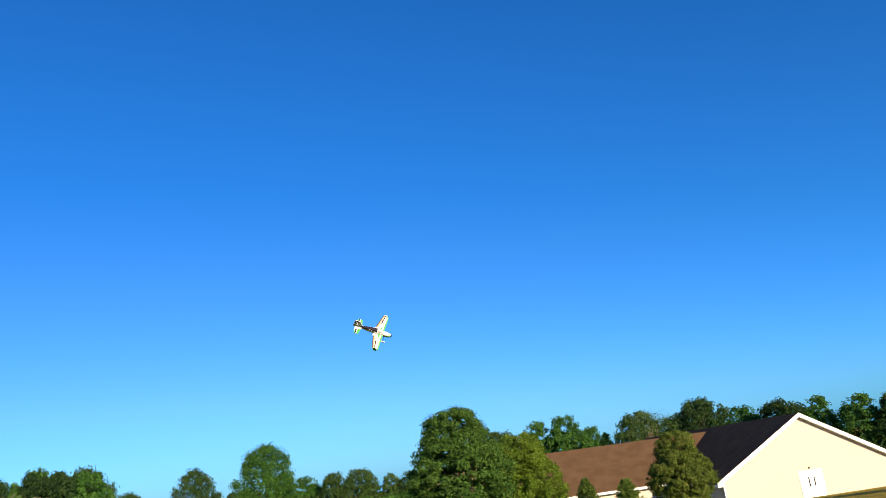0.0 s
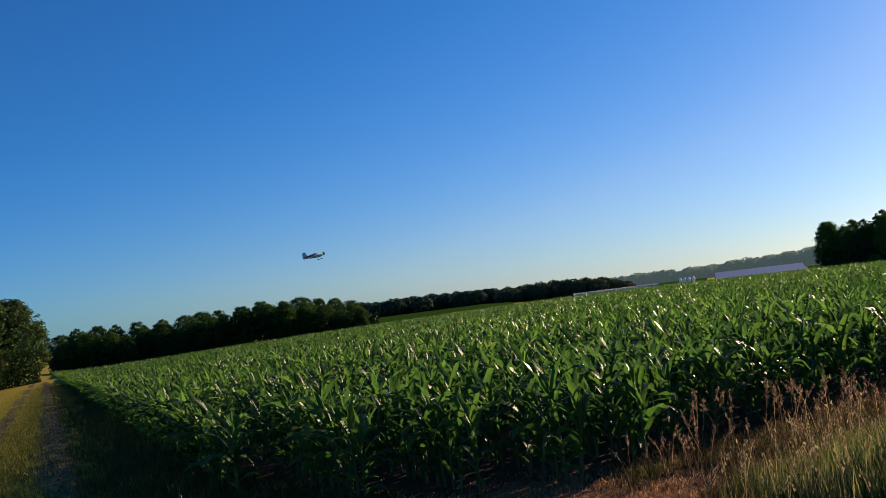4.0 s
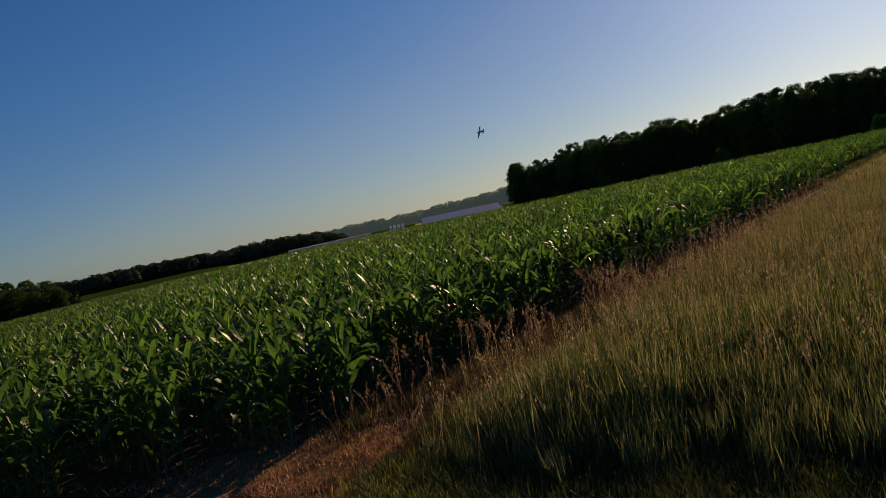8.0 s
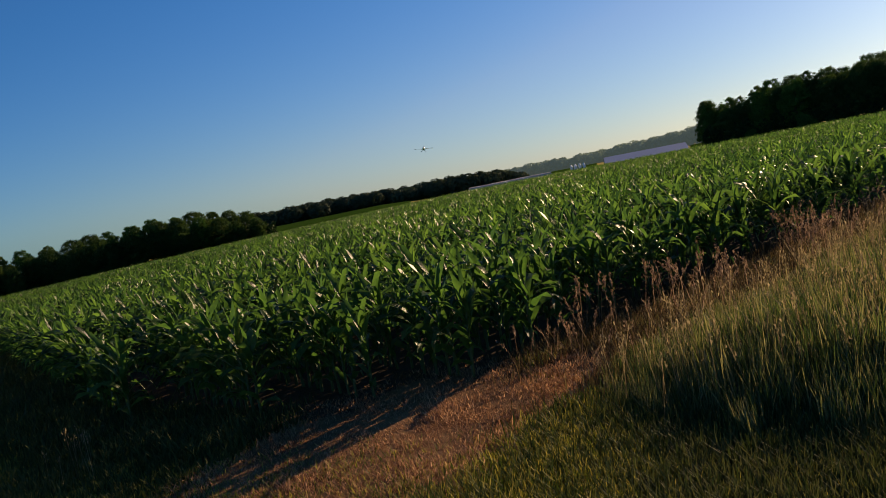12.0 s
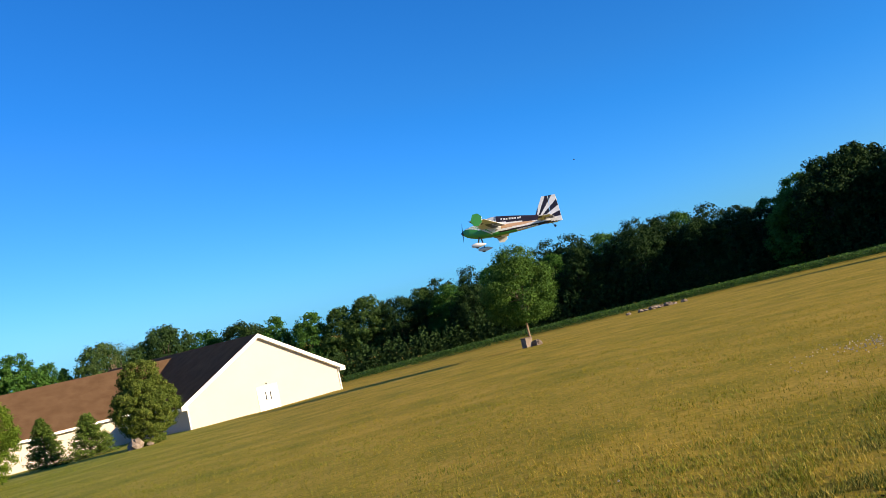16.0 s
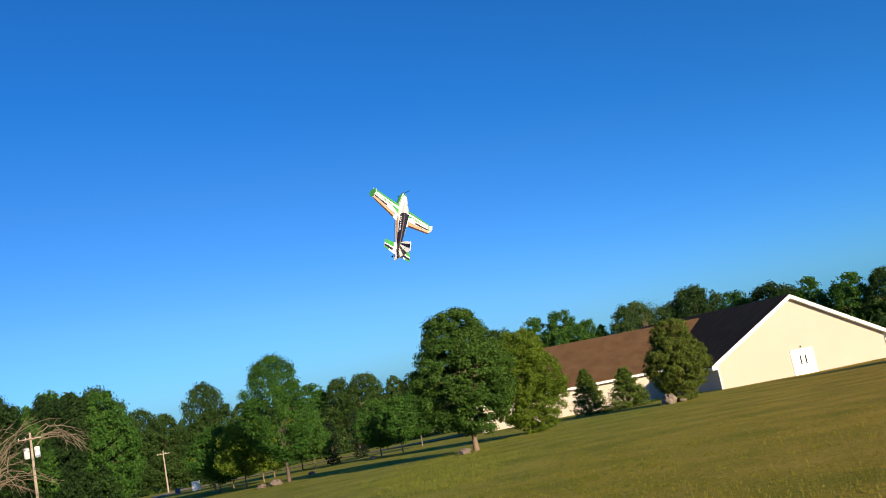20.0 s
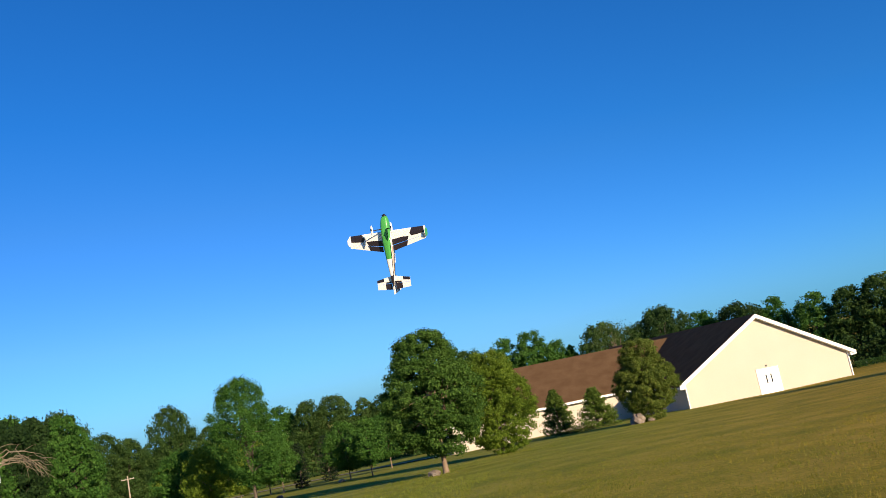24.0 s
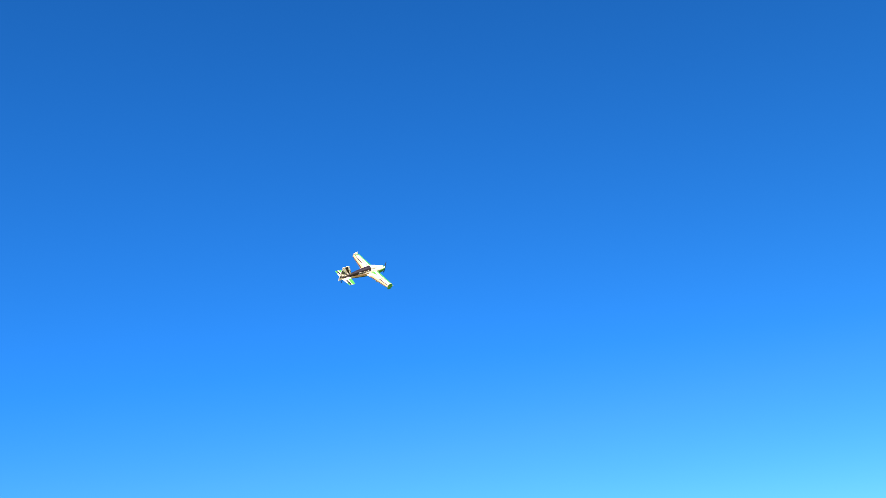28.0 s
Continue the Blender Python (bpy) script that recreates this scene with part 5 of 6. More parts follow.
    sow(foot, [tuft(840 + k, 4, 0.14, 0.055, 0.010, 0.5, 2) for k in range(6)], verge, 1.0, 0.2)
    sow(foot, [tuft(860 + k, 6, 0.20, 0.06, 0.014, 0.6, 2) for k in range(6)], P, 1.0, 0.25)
    tagged(new("corn_foot_weeds", foot.mesh("corn_foot_weeds", M_WEED_SHADED)), "weeds at the corn's foot, shade painted into their dark green", "weeds", kind="stuff")
    tagged(new("lane_weeds", geo.mesh("lane_weeds", M_WEED)), "weedy grass along the wheel tracks and the corn's foot", "grass", kind="stuff")
    # loose pebbles on the wheel tracks
    n = 4200
    s = 3.0 * (45 / 3.0) ** RNG.uniform(0, 1, n)
    o = np.where(RNG.uniform(0, 1, n) < 0.5, RNG.normal(-0.07, 0.2, n), RNG.normal(-1.6, 0.22, n))
    P = s[:, None] * RH + o[:, None] * RN
    nr = RNG.normal(size=(n, 3)) * 0.5 + [0, 0, 1]
    nr /= np.linalg.norm(nr, axis=1)[:, None]
    L = RNG.uniform(0.012, 0.04, n) * np.clip(s / 10, 1, 1.8)
    geo = Geo().cards(np.column_stack([P, ground_z(P[:, 0], P[:, 1]) + 0.02]), nr, RNG.normal(size=(n, 3)), L, L * 0.8, fold=-0.3)
    tagged(new("track_pebbles", geo.mesh("track_pebbles", M_PEBBLE)), "loose brown and grey pebbles on the wheel tracks", "gravel", kind="stuff")
    # trampled straw in front of the corn
    P = polar(64000, 50, 125, 3.2, 10.0)
    P = P[in_straw(P) | in_straw(P, 0.5) & (RNG.uniform(0, 1, len(P)) < 0.3)]
    P = P[clumpy(P, 5.0, -0.32)]
    geo = Geo()
    sow(geo, [tuft(900 + k, 6, 0.055, 0.045, 0.006, 0.9, 2) for k in range(8)], P, 1.0 + 0.5 * np.array([noise.noise(Vector((x * 2.2, y * 2.2, 4.0))) for x, y in P]), 0.35)
    olive = P[((P - STRAW_C) @ STRAW_U < -0.3 - 0.5 * RNG.uniform(-1, 1, len(P))) & (RNG.uniform(0, 1, len(P)) < 0.22)]
    sow(geo, [tuft(910 + k, 6, 0.075, 0.05, 0.007, 0.6, 2) for k in range(5)], olive, 1.0, 0.25, 1)
    tagged(new("dry_straw", geo.mesh("dry_straw", [M_STRAW, M_WEED])), "trampled reddish-brown dead grass before the corn", "straw", kind="stuff")
    # a few tall stalks by the lane
    geo = Geo()
    P = np.array([6.7, 3.8]) + RNG.normal(0, 0.12, (10, 2))
    sow(geo, [head_stalk(640 + k, 0.36) for k in range(3)], P, 1.0, 0.12)
    tagged(new("lane_stalks", geo.mesh("lane_stalks", M_SEED)), "a small stand of pale grass stalks by the lane", "grass", kind="stuff")
    # taller uncut tufts lower on the lawn
    P = polar(5000, -36, -12, 24, 60)
    P = P[clumpy(P * [1, 0.35], 0.16, 0.12)]
    geo = Geo()
    sow(geo, [tuft(720 + k, 7, 0.14, 0.06, 0.008, 0.4, 2) for k in range(5)], P, 1.0, 0.12)
    tagged(new("uncut_tufts", geo.mesh("uncut_tufts", M_GRASS)), "patches of longer yellow-green grass on the lower lawn", "grass", kind="stuff")
    # white clover in the lawn
    P = np.stack([RNG.normal(0, 1.1, 420), RNG.normal(0, 0.5, 420)], 1)
    a = radians(-12)
    P = np.stack([10.8 + P[:, 0] * math.cos(a) - P[:, 1] * math.sin(a), 12.2 + P[:, 0] * math.sin(a) + P[:, 1] * math.cos(a)], 1)
    more = polar(14, 20, 52, 8, 30)
    P = np.vstack([P, more[across(more) < -2.2]])
    z = ground_z(P[:, 0], P[:, 1]) + 0.05
    n = len(P)
    geo = Geo()
    for k in range(3):
        nr = RNG.normal(size=(n, 3))
        nr /= np.linalg.norm(nr, axis=1)[:, None]
        geo.cards(np.column_stack([P, z]), nr, RNG.normal(size=(n, 3)), np.full(n, 0.03), np.full(n, 0.03))
    tagged(new("clover_flowers", geo.mesh("clover_flowers", M_CLOVER)), "patch of small white clover flowers in the lawn", "flowers", kind="stuff")
    # ground under the straw
    ang = np.linspace(0, 6.283, 60, endpoint=False)
    ring = []
    for rad in (0.0, 0.5, 0.85, 1.0):
        w = 1 + 0.1 * np.sin(ang * 5) + 0.06 * np.sin(ang * 11 + 1)
        x = STRAW_C[0] + rad * w * (1.75 * np.cos(ang) * STRAW_U[0] + 1.0 * np.sin(ang) * STRAW_W[0])
        y = STRAW_C[1] + rad * w * (1.75 * np.cos(ang) * STRAW_U[1] + 1.0 * np.sin(ang) * STRAW_W[1])
        ring.append(np.stack([x, y, ground_z(x, y) + 0.022], 1))
    f = [(i * 60 + j, i * 60 + (j + 1) % 60, (i + 1) * 60 + (j + 1) % 60, (i + 1) * 60 + j) for i in range(3) for j in range(60)]
    tagged(new("straw_ground", Geo().add(np.vstack(ring), f).mesh("straw_ground", M_STRAW_GROUND, True)), "bare reddish-brown patch of dead grass", "ground", kind="structure")


build_grass()

# ---- stones, poles and far buildings ----
def rock(az, d, size, seed, label="rounded field stone lying on the lawn", group="field stones", flat=0.7, stand_up=1.0):
    p = spot(az, d, size * 0.12)
    root = Geo().ball((0, 0, 0), (size * 0.5, size * 0.42, size * 0.4 * flat * stand_up), 7, 11, bumps=0.2, seed=seed)
    ob = new("field_stone", root.mesh("field_stone", M_ROCK))
    ob.matrix_basis = pose(p.x, p.y, p.z, 0, 0, seed * 47 % 360)
    return tagged(ob, label, "stone", group)


for i, (az, s) in enumerate(((24.1, 0.7), (24.9, 0.8), (25.2, 0.6), (25.7, 1.0), (26.0, 0.9), (26.3, 0.7), (26.7, 1.0), (27.1, 0.6), (27.7, 0.8))):
    rock(az, 97 + (i % 3) * 0.7, s, 20 + i, "pale rounded field stone in a row by the far corn", "row of field stones")
rock(-22.0, 45.2, 0.75, 3, "flat brown stone at the maple's foot")
rock(-34.25, 63.5, 1.0, 4, "low brown boulder beside the oak")
rock(-35.1, 64.5, 0.7, 5, "low brown boulder beside the oak")
rock(-8.4, 65.6, 1.25, 6, "upright tan boulder under the linden", flat=1.15)
rock(-7.6, 66.0, 0.6, 7, "small tan boulder under the linden", flat=0.9)
rock(-27.9, 80.5, 0.7, 8, "stone beside a young maple")
rock(-31.9, 72.0, 0.6, 9, "stone on the lower lawn")
rock(17.9, 63.0, 0.75, 10, "pinkish boulder at the lone maple's foot", flat=1.0)


def planter():
    p = spot(17.25, 63.1, 0.0)
    root = thing("stone_block", "square brown stone block at the lone maple's foot", "stone block", at=pose(p.x, p.y, p.z, 0, 0, 20))
    part("block", Geo().box((-0.3, -0.28, -0.1), (0.3, 0.28, 0.62)), M_ROCK, root)
    part("cap", Geo().box((-0.33, -0.31, 0.61), (0.33, 0.31, 0.69)), M_ROCK, root)


planter()


def utility_pole(az, d, top_el, cans, yaw):
    p = spot(az, d, -0.5)
    h = 1.65 + d * math.tan(radians(top_el)) - p.z
    root = thing("utility_pole", "weathered wooden utility pole with a crossarm" + (" and two white transformer cans" if cans else ""), "utility pole", "utility poles", pose(p.x, p.y, p.z, 0, 0, yaw))
    part("pole", Geo().tube([(0, 0, 0), (0, 0, h * 0.5), (0, 0, h)], [0.19, 0.16, 0.12], 10), M_POLE, root)
    part("crossarm", Geo().box((-1.3, -0.17, h - 0.75), (1.3, -0.05, h - 0.6)), M_POLE, root)
    for x in (-1.2, -0.5, 0.5, 1.2):
        part("insulator", Geo().tube([(x, -0.11, h - 0.6), (x, -0.11, h - 0.42)], [0.05, 0.035], 8), M_GREY_METAL, root)
    for x in ((-0.55, 0.55) if cans else ()):
        part("transformer", Geo().tube([(x, -0.05, h - 2.9), (x, -0.05, h - 2.8), (x, -0.05, h - 1.75), (x, -0.05, h - 1.65)], [0.2, 0.3, 0.3, 0.22], 12), M_DOOR, root, "white transformer can")
    return root


utility_pole(-47.85, 112, 1.15, True, 47)
utility_pole(-40.63, 200, -1.42, False, 40)


def dead_tree():
    """A dead tree whose bare limbs arch up and over to one side."""
    g = np.random.default_rng(12)
    p = spot(-48.2, 104, 0)
    root = thing("dead_tree", "bare pale brown dead tree with long arching branches", "dead tree", at=pose(p.x, p.y, p.z, 0, 0, 48))
    for x in (-3.6, -2.9):
        part("trunk", Geo().tube([(x, 0, -0.3), (x - 0.1, 0.1, 2.6), (x - 0.3, 0, 5.2)], [0.17, 0.14, 0.09], 7), M_DEAD_WOOD, root)
    fans = ((8, (-4.0, 5.2), (0.1, 0.8), (-3.6, 9.2), (0.6, 1.0), (1.0, 11.2), (1.2, 0.8)),
            (8, (-3.7, 4.6), (0.1, 0.6), (-2.0, 7.0), (0.8, 0.6), (1.2, 4.2), (1.0, 1.0)),
            (6, (-3.2, 5.0), (0.1, 0.6), (-2.4, 8.4), (0.8, 0.8), (0.4, 8.0), (1.0, 1.0)),
            (3, (-3.6, 4.4), (0.1, 0.5), (-4.6, 6.0), (0.4, 0.6), (-5.4, 4.6), (0.4, 0.8)),
            (8, (1.6, 9.4), (0.4, 0.5), (3.6, 10.4), (0.5, 0.5), (5.4, 7.2), (0.7, 1.0)))
    for count, a, ja, b, jb, c, jc in fans:
        for _ in range(count):
            q0, q1, q2 = (np.array([m[0] + g.normal(0, j[0]), g.normal(0, 0.5), m[1] + g.normal(0, j[1])]) for m, j in ((a, ja), (b, jb), (c, jc)))
            t = np.linspace(0, 1, 9)[:, None]
            pts = q0 * (1 - t) ** 2 + 2 * q1 * t * (1 - t) + q2 * t ** 2 + np.vstack([[0, 0, 0], g.normal(0, 0.2, (8, 3))])
            br = part("branch", Geo().tube(pts, np.linspace(0.07, 0.016, 9), 5, caps=False), M_DEAD_WOOD, root)
            for k in (3, 4, 5, 6, 7):
                w = (pts[k] - pts[k - 1]) / np.linalg.norm(pts[k] - pts[k - 1]) + g.normal(0, 0.45, 3)
                w *= g.uniform(0.7, 1.5) / np.linalg.norm(w)
                part("twig", Geo().tube([pts[k], pts[k] + w * 0.6, pts[k] + w + [0, 0, -0.15]], [0.024, 0.016, 0.008], 4, caps=False), M_DEAD_WOOD, br)


dead_tree()


def lower_road():
    """The drive that comes down along the woods, and its branch across the lower lawn."""
    away = ((-49, 84, 92), (-46, 93, 105), (-44.2, 101, 117), (-42.6, 117, 138), (-41.5, 140, 174), (-40.4, 165, 206), (-39.5, 185, 226))
    across = ((-40.3, 172, 196), (-38.4, 158, 178), (-36, 150, 163), (-32, 140, 148), (-28, 124, 131), (-24, 106, 112), (-20, 96, 101), (-17, 92, 96))
    for stretch, lift in ((away, 0.06), (across, 0.09)):
        rows, f = [], []
        for az, d0, d1 in stretch:
            a, b = spot(az, d0, lift), spot(az, d1, lift)
            rows += [tuple(a), tuple((a + b) / 2 + Vector((0, 0, 0.05))), tuple(b)]
        for i in range(len(stretch) - 1):
            for j in range(2):
                f.append((3 * i + j, 3 * i + j + 1, 3 * i + j + 4, 3 * i + j + 3))
        tagged(new("gravel_drive", Geo().add(rows, f).mesh("gravel_drive", M_ROAD, True)), "pale gravel drive crossing the lower lawn", "road", kind="structure")


lower_road()


def utility_boxes():
    p = spot(-39.0, 138, 0)
    root = thing("white_cabinet", "small white utility cabinet standing by the drive", "cabinet", at=pose(p.x, p.y, p.z, 0, 0, 30))
    part("case", Geo().box((-0.55, -0.4, 0.0), (0.55, 0.4, 1.25)), M_DOOR, root)
    part("lid", Geo().box((-0.6, -0.45, 1.25), (0.6, 0.45, 1.34)), M_DOOR, root)
    q = spot(-40.1, 150, 0)
    b = thing("equipment_box", "low blue box beside the drive", "box", at=pose(q.x, q.y, q.z, 0, 0, 40))
    part("case", Geo().box((-0.4, -0.35, 0), (0.4, 0.35, 0.75)), M_BLUE_BOX, b)
    part("lid", Geo().box((-0.44, -0.39, 0.75), (0.44, 0.39, 0.82)), M_BLUE_BOX, b)


utility_boxes()


def greenhouse(az, d, length, width, height, yaw, sheet_mat=None):
    p = spot(az, d, 0)
    root = thing("greenhouse", "long low white hoop greenhouse beyond the corn", "greenhouse", "hoop greenhouses", pose(p.x, p.y, p.z, 0, 0, yaw))
    th = np.linspace(0, math.pi, 11)
    prof = np.stack([-np.cos(th) * width / 2, 0.5 + np.sin(th) * (height - 0.5)], 1)
    prof = np.vstack([[-width / 2, 0], prof, [width / 2, 0]])
    k = len(prof)
    v = [(-length / 2, a, b) for a, b in prof] + [(length / 2, a, b) for a, b in prof]
    part("film_cover", Geo().add(v, [(i, i + 1, k + i + 1, k + i) for i in range(k - 1)]), sheet_mat or M_WHITE_SHEET, root, smooth=True)
    for sgn in (-1, 1):
        x = sgn * (length / 2 + 0.02)
        part("end_wall", Geo().add([(x, a, b) for a, b in prof], [tuple(range(k))]), M_WHITE_SHEET, root)
    for x in np.linspace(-length / 2, length / 2, 9):
        part("hoop", Geo().tube([(x, a, b + 0.03) for a, b in prof], [0.05] * k, 4, caps=False), M_GREY_METAL, root)


for i, (az, d) in enumerate(((89.2, 400), (90.7, 412), (92.3, 424))):
    greenhouse(az, d, 17, 8, 3.3, -az + 6 + 4 * i)


def tank(az, d, h):
    p = spot(az, d, 0)
    root = thing("feed_silo", "white upright silo beyond the corn", "silo", "white silos", pose(p.x, p.y, p.z))
    part("shell", Geo().tube([(0, 0, 0), (0, 0, h * 0.8)], [0.66, 0.66], 14), M_DOOR, root, smooth=True)
    part("cone_roof", Geo().tube([(0, 0, h * 0.8), (0, 0, h)], [0.70, 0.2], 14), M_DOOR, root)
    part("ladder", Geo().box((-0.2, -0.76, 0.3), (0.2, -0.67, h * 0.8)), M_GREY_METAL, root)


for az in (94.85, 95.12, 95.4, 95.68):
    tank(az, 400, 4.6)


def long_shed():
    p = spot(99.6, 405, 0)
    root = thing("long_shed", "long shed with a blue-grey metal roof beyond the corn", "shed", at=pose(p.x, p.y, p.z, 0, 0, -99.6 + 4))
    part("wall", Geo().box((-18, -11, 0), (18, 11, 2.0)), M_WHITE_SHEET, root)
    for s in (-1, 1):
        v = [(-18.5, s * 11.6, 1.9), (18.5, s * 11.6, 1.9), (18.5, 0, 4.9), (-18.5, 0, 4.9)]
        v += [(x, y, z + 0.15) for x, y, z in v]
        part("roof_slope", Geo().add(v, [(0, 1, 2, 3), (7, 6, 5, 4), (4, 5, 1, 0), (5, 6, 2, 1), (6, 7, 3, 2), (7, 4, 0, 3)]), M_BLUE_ROOF, root)
    for x in np.linspace(-15, 15, 7):
        part("wall_panel", Geo().box((x - 1.6, -11.06, 0.2), (x + 1.6, -11.004, 1.7)), M_GREY_METAL, root)


long_shed()

# ---- the model aeroplane ----
P_GREEN, P_WHITE = paint("plane_green", (0.065, 0.33, 0.065), 0.35), paint("plane_white", (0.80, 0.79, 0.76), 0.35)
P_BLACK, P_BROWN = paint("plane_black", (0.022, 0.016, 0.022), 0.35), paint("plane_dark_brown", (0.07, 0.042, 0.034), 0.35)
P_ORANGE, P_CARBON = paint("plane_tan_orange", (0.60, 0.36, 0.20), 0.35), paint("carbon_black", (0.02, 0.02, 0.022), 0.3)
P_CANOPY = paint("plane_canopy", (0.50, 0.52, 0.50), 0.08)
PAINTS = [P_WHITE, P_GREEN, P_BLACK, P_BROWN, P_ORANGE]
WHITE, GREEN, BLACK, BROWN, TAN = range(5)


def grid_faces(geo, pts, pick):
    """A sheet of points (a, b, 3); each face takes the paint that pick(i, j) names."""
    a, b = pts.shape[:2]
    flat = pts.reshape(-1, 3)
    by = {}
    for i in range(a - 1):
        for j in range(b - 1):
            by.setdefault(pick(i, j), []).append((i * b + j, (i + 1) * b + j, (i + 1) * b + j + 1, i * b + j + 1))
    start = geo.n
    geo.add(flat, np.zeros((0, 4), int))
    for m, f in by.items():
        geo.f.append(np.array(f) + start)
        geo.m.append(np.full(len(f), m))


def panel(le_x, te_x, y, thick, side, c0, c1, top_pick, low_pick, spans=96, cuts=44):
    """A wing-like slab between span stations; le_x, te_x, thick: (root, tip). c0..c1 is the stretch of chord."""
    geo = Geo()
    eta = np.linspace(0, 1, spans + 1)
    xi = c0 + (c1 - c0) * (0.5 - 0.5 * np.cos(np.pi * np.linspace(0, 1, cuts + 1))) if c0 == 0 else np.linspace(c0, c1, cuts + 1)
    E, X = np.meshgrid(eta, xi, indexing="ij")
    le, te = le_x[0] + (le_x[1] - le_x[0]) * E, te_x[0] + (te_x[1] - te_x[0]) * E
    x = le + (te - le) * X
    yy = (y[0] + (y[1] - y[0]) * E) * side
    th = (thick[0] + (thick[1] - thick[0]) * E)
    prof = 2.4 * (0.2969 * np.sqrt(X) - 0.126 * X - 0.3516 * X ** 2 + 0.2843 * X ** 3 - 0.1015 * X ** 4)
    z = th * prof * 0.95 + 0.0015
    up, lo = np.stack([x, yy, z], -1), np.stack([x, yy, -z], -1)
    ce, cx = (eta[:-1] + eta[1:]) / 2, (xi[:-1] + xi[1:]) / 2
    grid_faces(geo, up if side > 0 else up[:, ::-1], (lambda i, j: top_pick(ce[i], cx[j])) if side > 0 else (lambda i, j: top_pick(ce[i], cx[::-1][j])))
    grid_faces(geo, lo[:, ::-1] if side > 0 else lo, (lambda i, j: low_pick(ce[i], cx[::-1][j])) if side > 0 else (lambda i, j: low_pick(ce[i], cx[j])))
    for k in (0, -1):
        geo.add(np.vstack([up[k], lo[k][::-1]]), [tuple(range(2 * (cuts + 1)))], WHITE)
        edge = np.stack([up[:, k], lo[:, k]], 1)
        n = spans + 1
        geo.add(edge.reshape(-1, 3), [(2 * i, 2 * i + 1, 2 * i + 3, 2 * i + 2) for i in range(n - 1)], WHITE)
    return geo


def wing_top(e, c):
    if c < 0.15 or (e > 0.97 and c < 0.6):
        return GREEN
    if c < 0.175 and e > 0.12:
        return BLACK
    if e < 0.30 and 0.30 < c < 0.30 + 0.26 * (0.30 - e) / 0.30 + 0.05:
        return GREEN
    if 0.28 < c < 0.33 and 0.3 < e < 0.6:
        return GREEN
    if e > 0.44 + 0.5 * abs(c - 0.60) and 0.53 < c < 0.68:
        return BROWN
    if c > 0.88 and e > 0.16:
        return BROWN
    if 0.36 < c < 0.40 and e > 0.42:
        return GREEN
    if c > 0.66 - 0.18 * e and e > 0.12:
        return TAN if c > 0.70 else WHITE
    return WHITE


def wing_low(e, c):
    if e > 0.955:
        return WHITE
    if e < 0.62 - 0.22 * c:
        return BLACK if c > 0.44 + 0.25 * max(0, e - 0.35) else WHITE
    return BLACK if c < 0.50 and e > 0.50 + 0.16 * c else WHITE


def stab_top(e, c):
    if c < 0.45:
        return GREEN if e > 0.25 else WHITE
    return BLACK if 0.55 < c < 0.8 and e > 0.3 else (GREEN if c > 0.8 and e > 0.6 else WHITE)


def stab_low(e, c):
    return BLACK if (e < 0.42 and c > 0.4) or (e > 0.55 and c < 0.28) else WHITE


def body_paint(x, zn):
    """Green nose sweeping up, white flash, tan flame along the side, black back and keel."""
    if zn < -0.80 and x < 0.10:
        return GREEN if x > -0.30 else (WHITE if x > -0.55 else BLACK)
    if x > -0.02:
        rise = -1.0 + 1.75 * ((x + 0.02) / 0.33) ** 0.7
        if zn < rise:
            return GREEN
        return GREEN if rise + 0.20 < zn < rise + 0.32 else WHITE
    t = (-0.02 - x) / 0.68
    if x < -0.07 and zn > 0.34 - 0.42 * t:
        return BLACK
    if zn < -0.66 + 0.12 * t:
        return BLACK if x < -0.10 else GREEN
    if x < -0.12 and -0.50 + 0.30 * t < zn < 0.02 - 0.20 * t:
        return TAN
    return WHITE


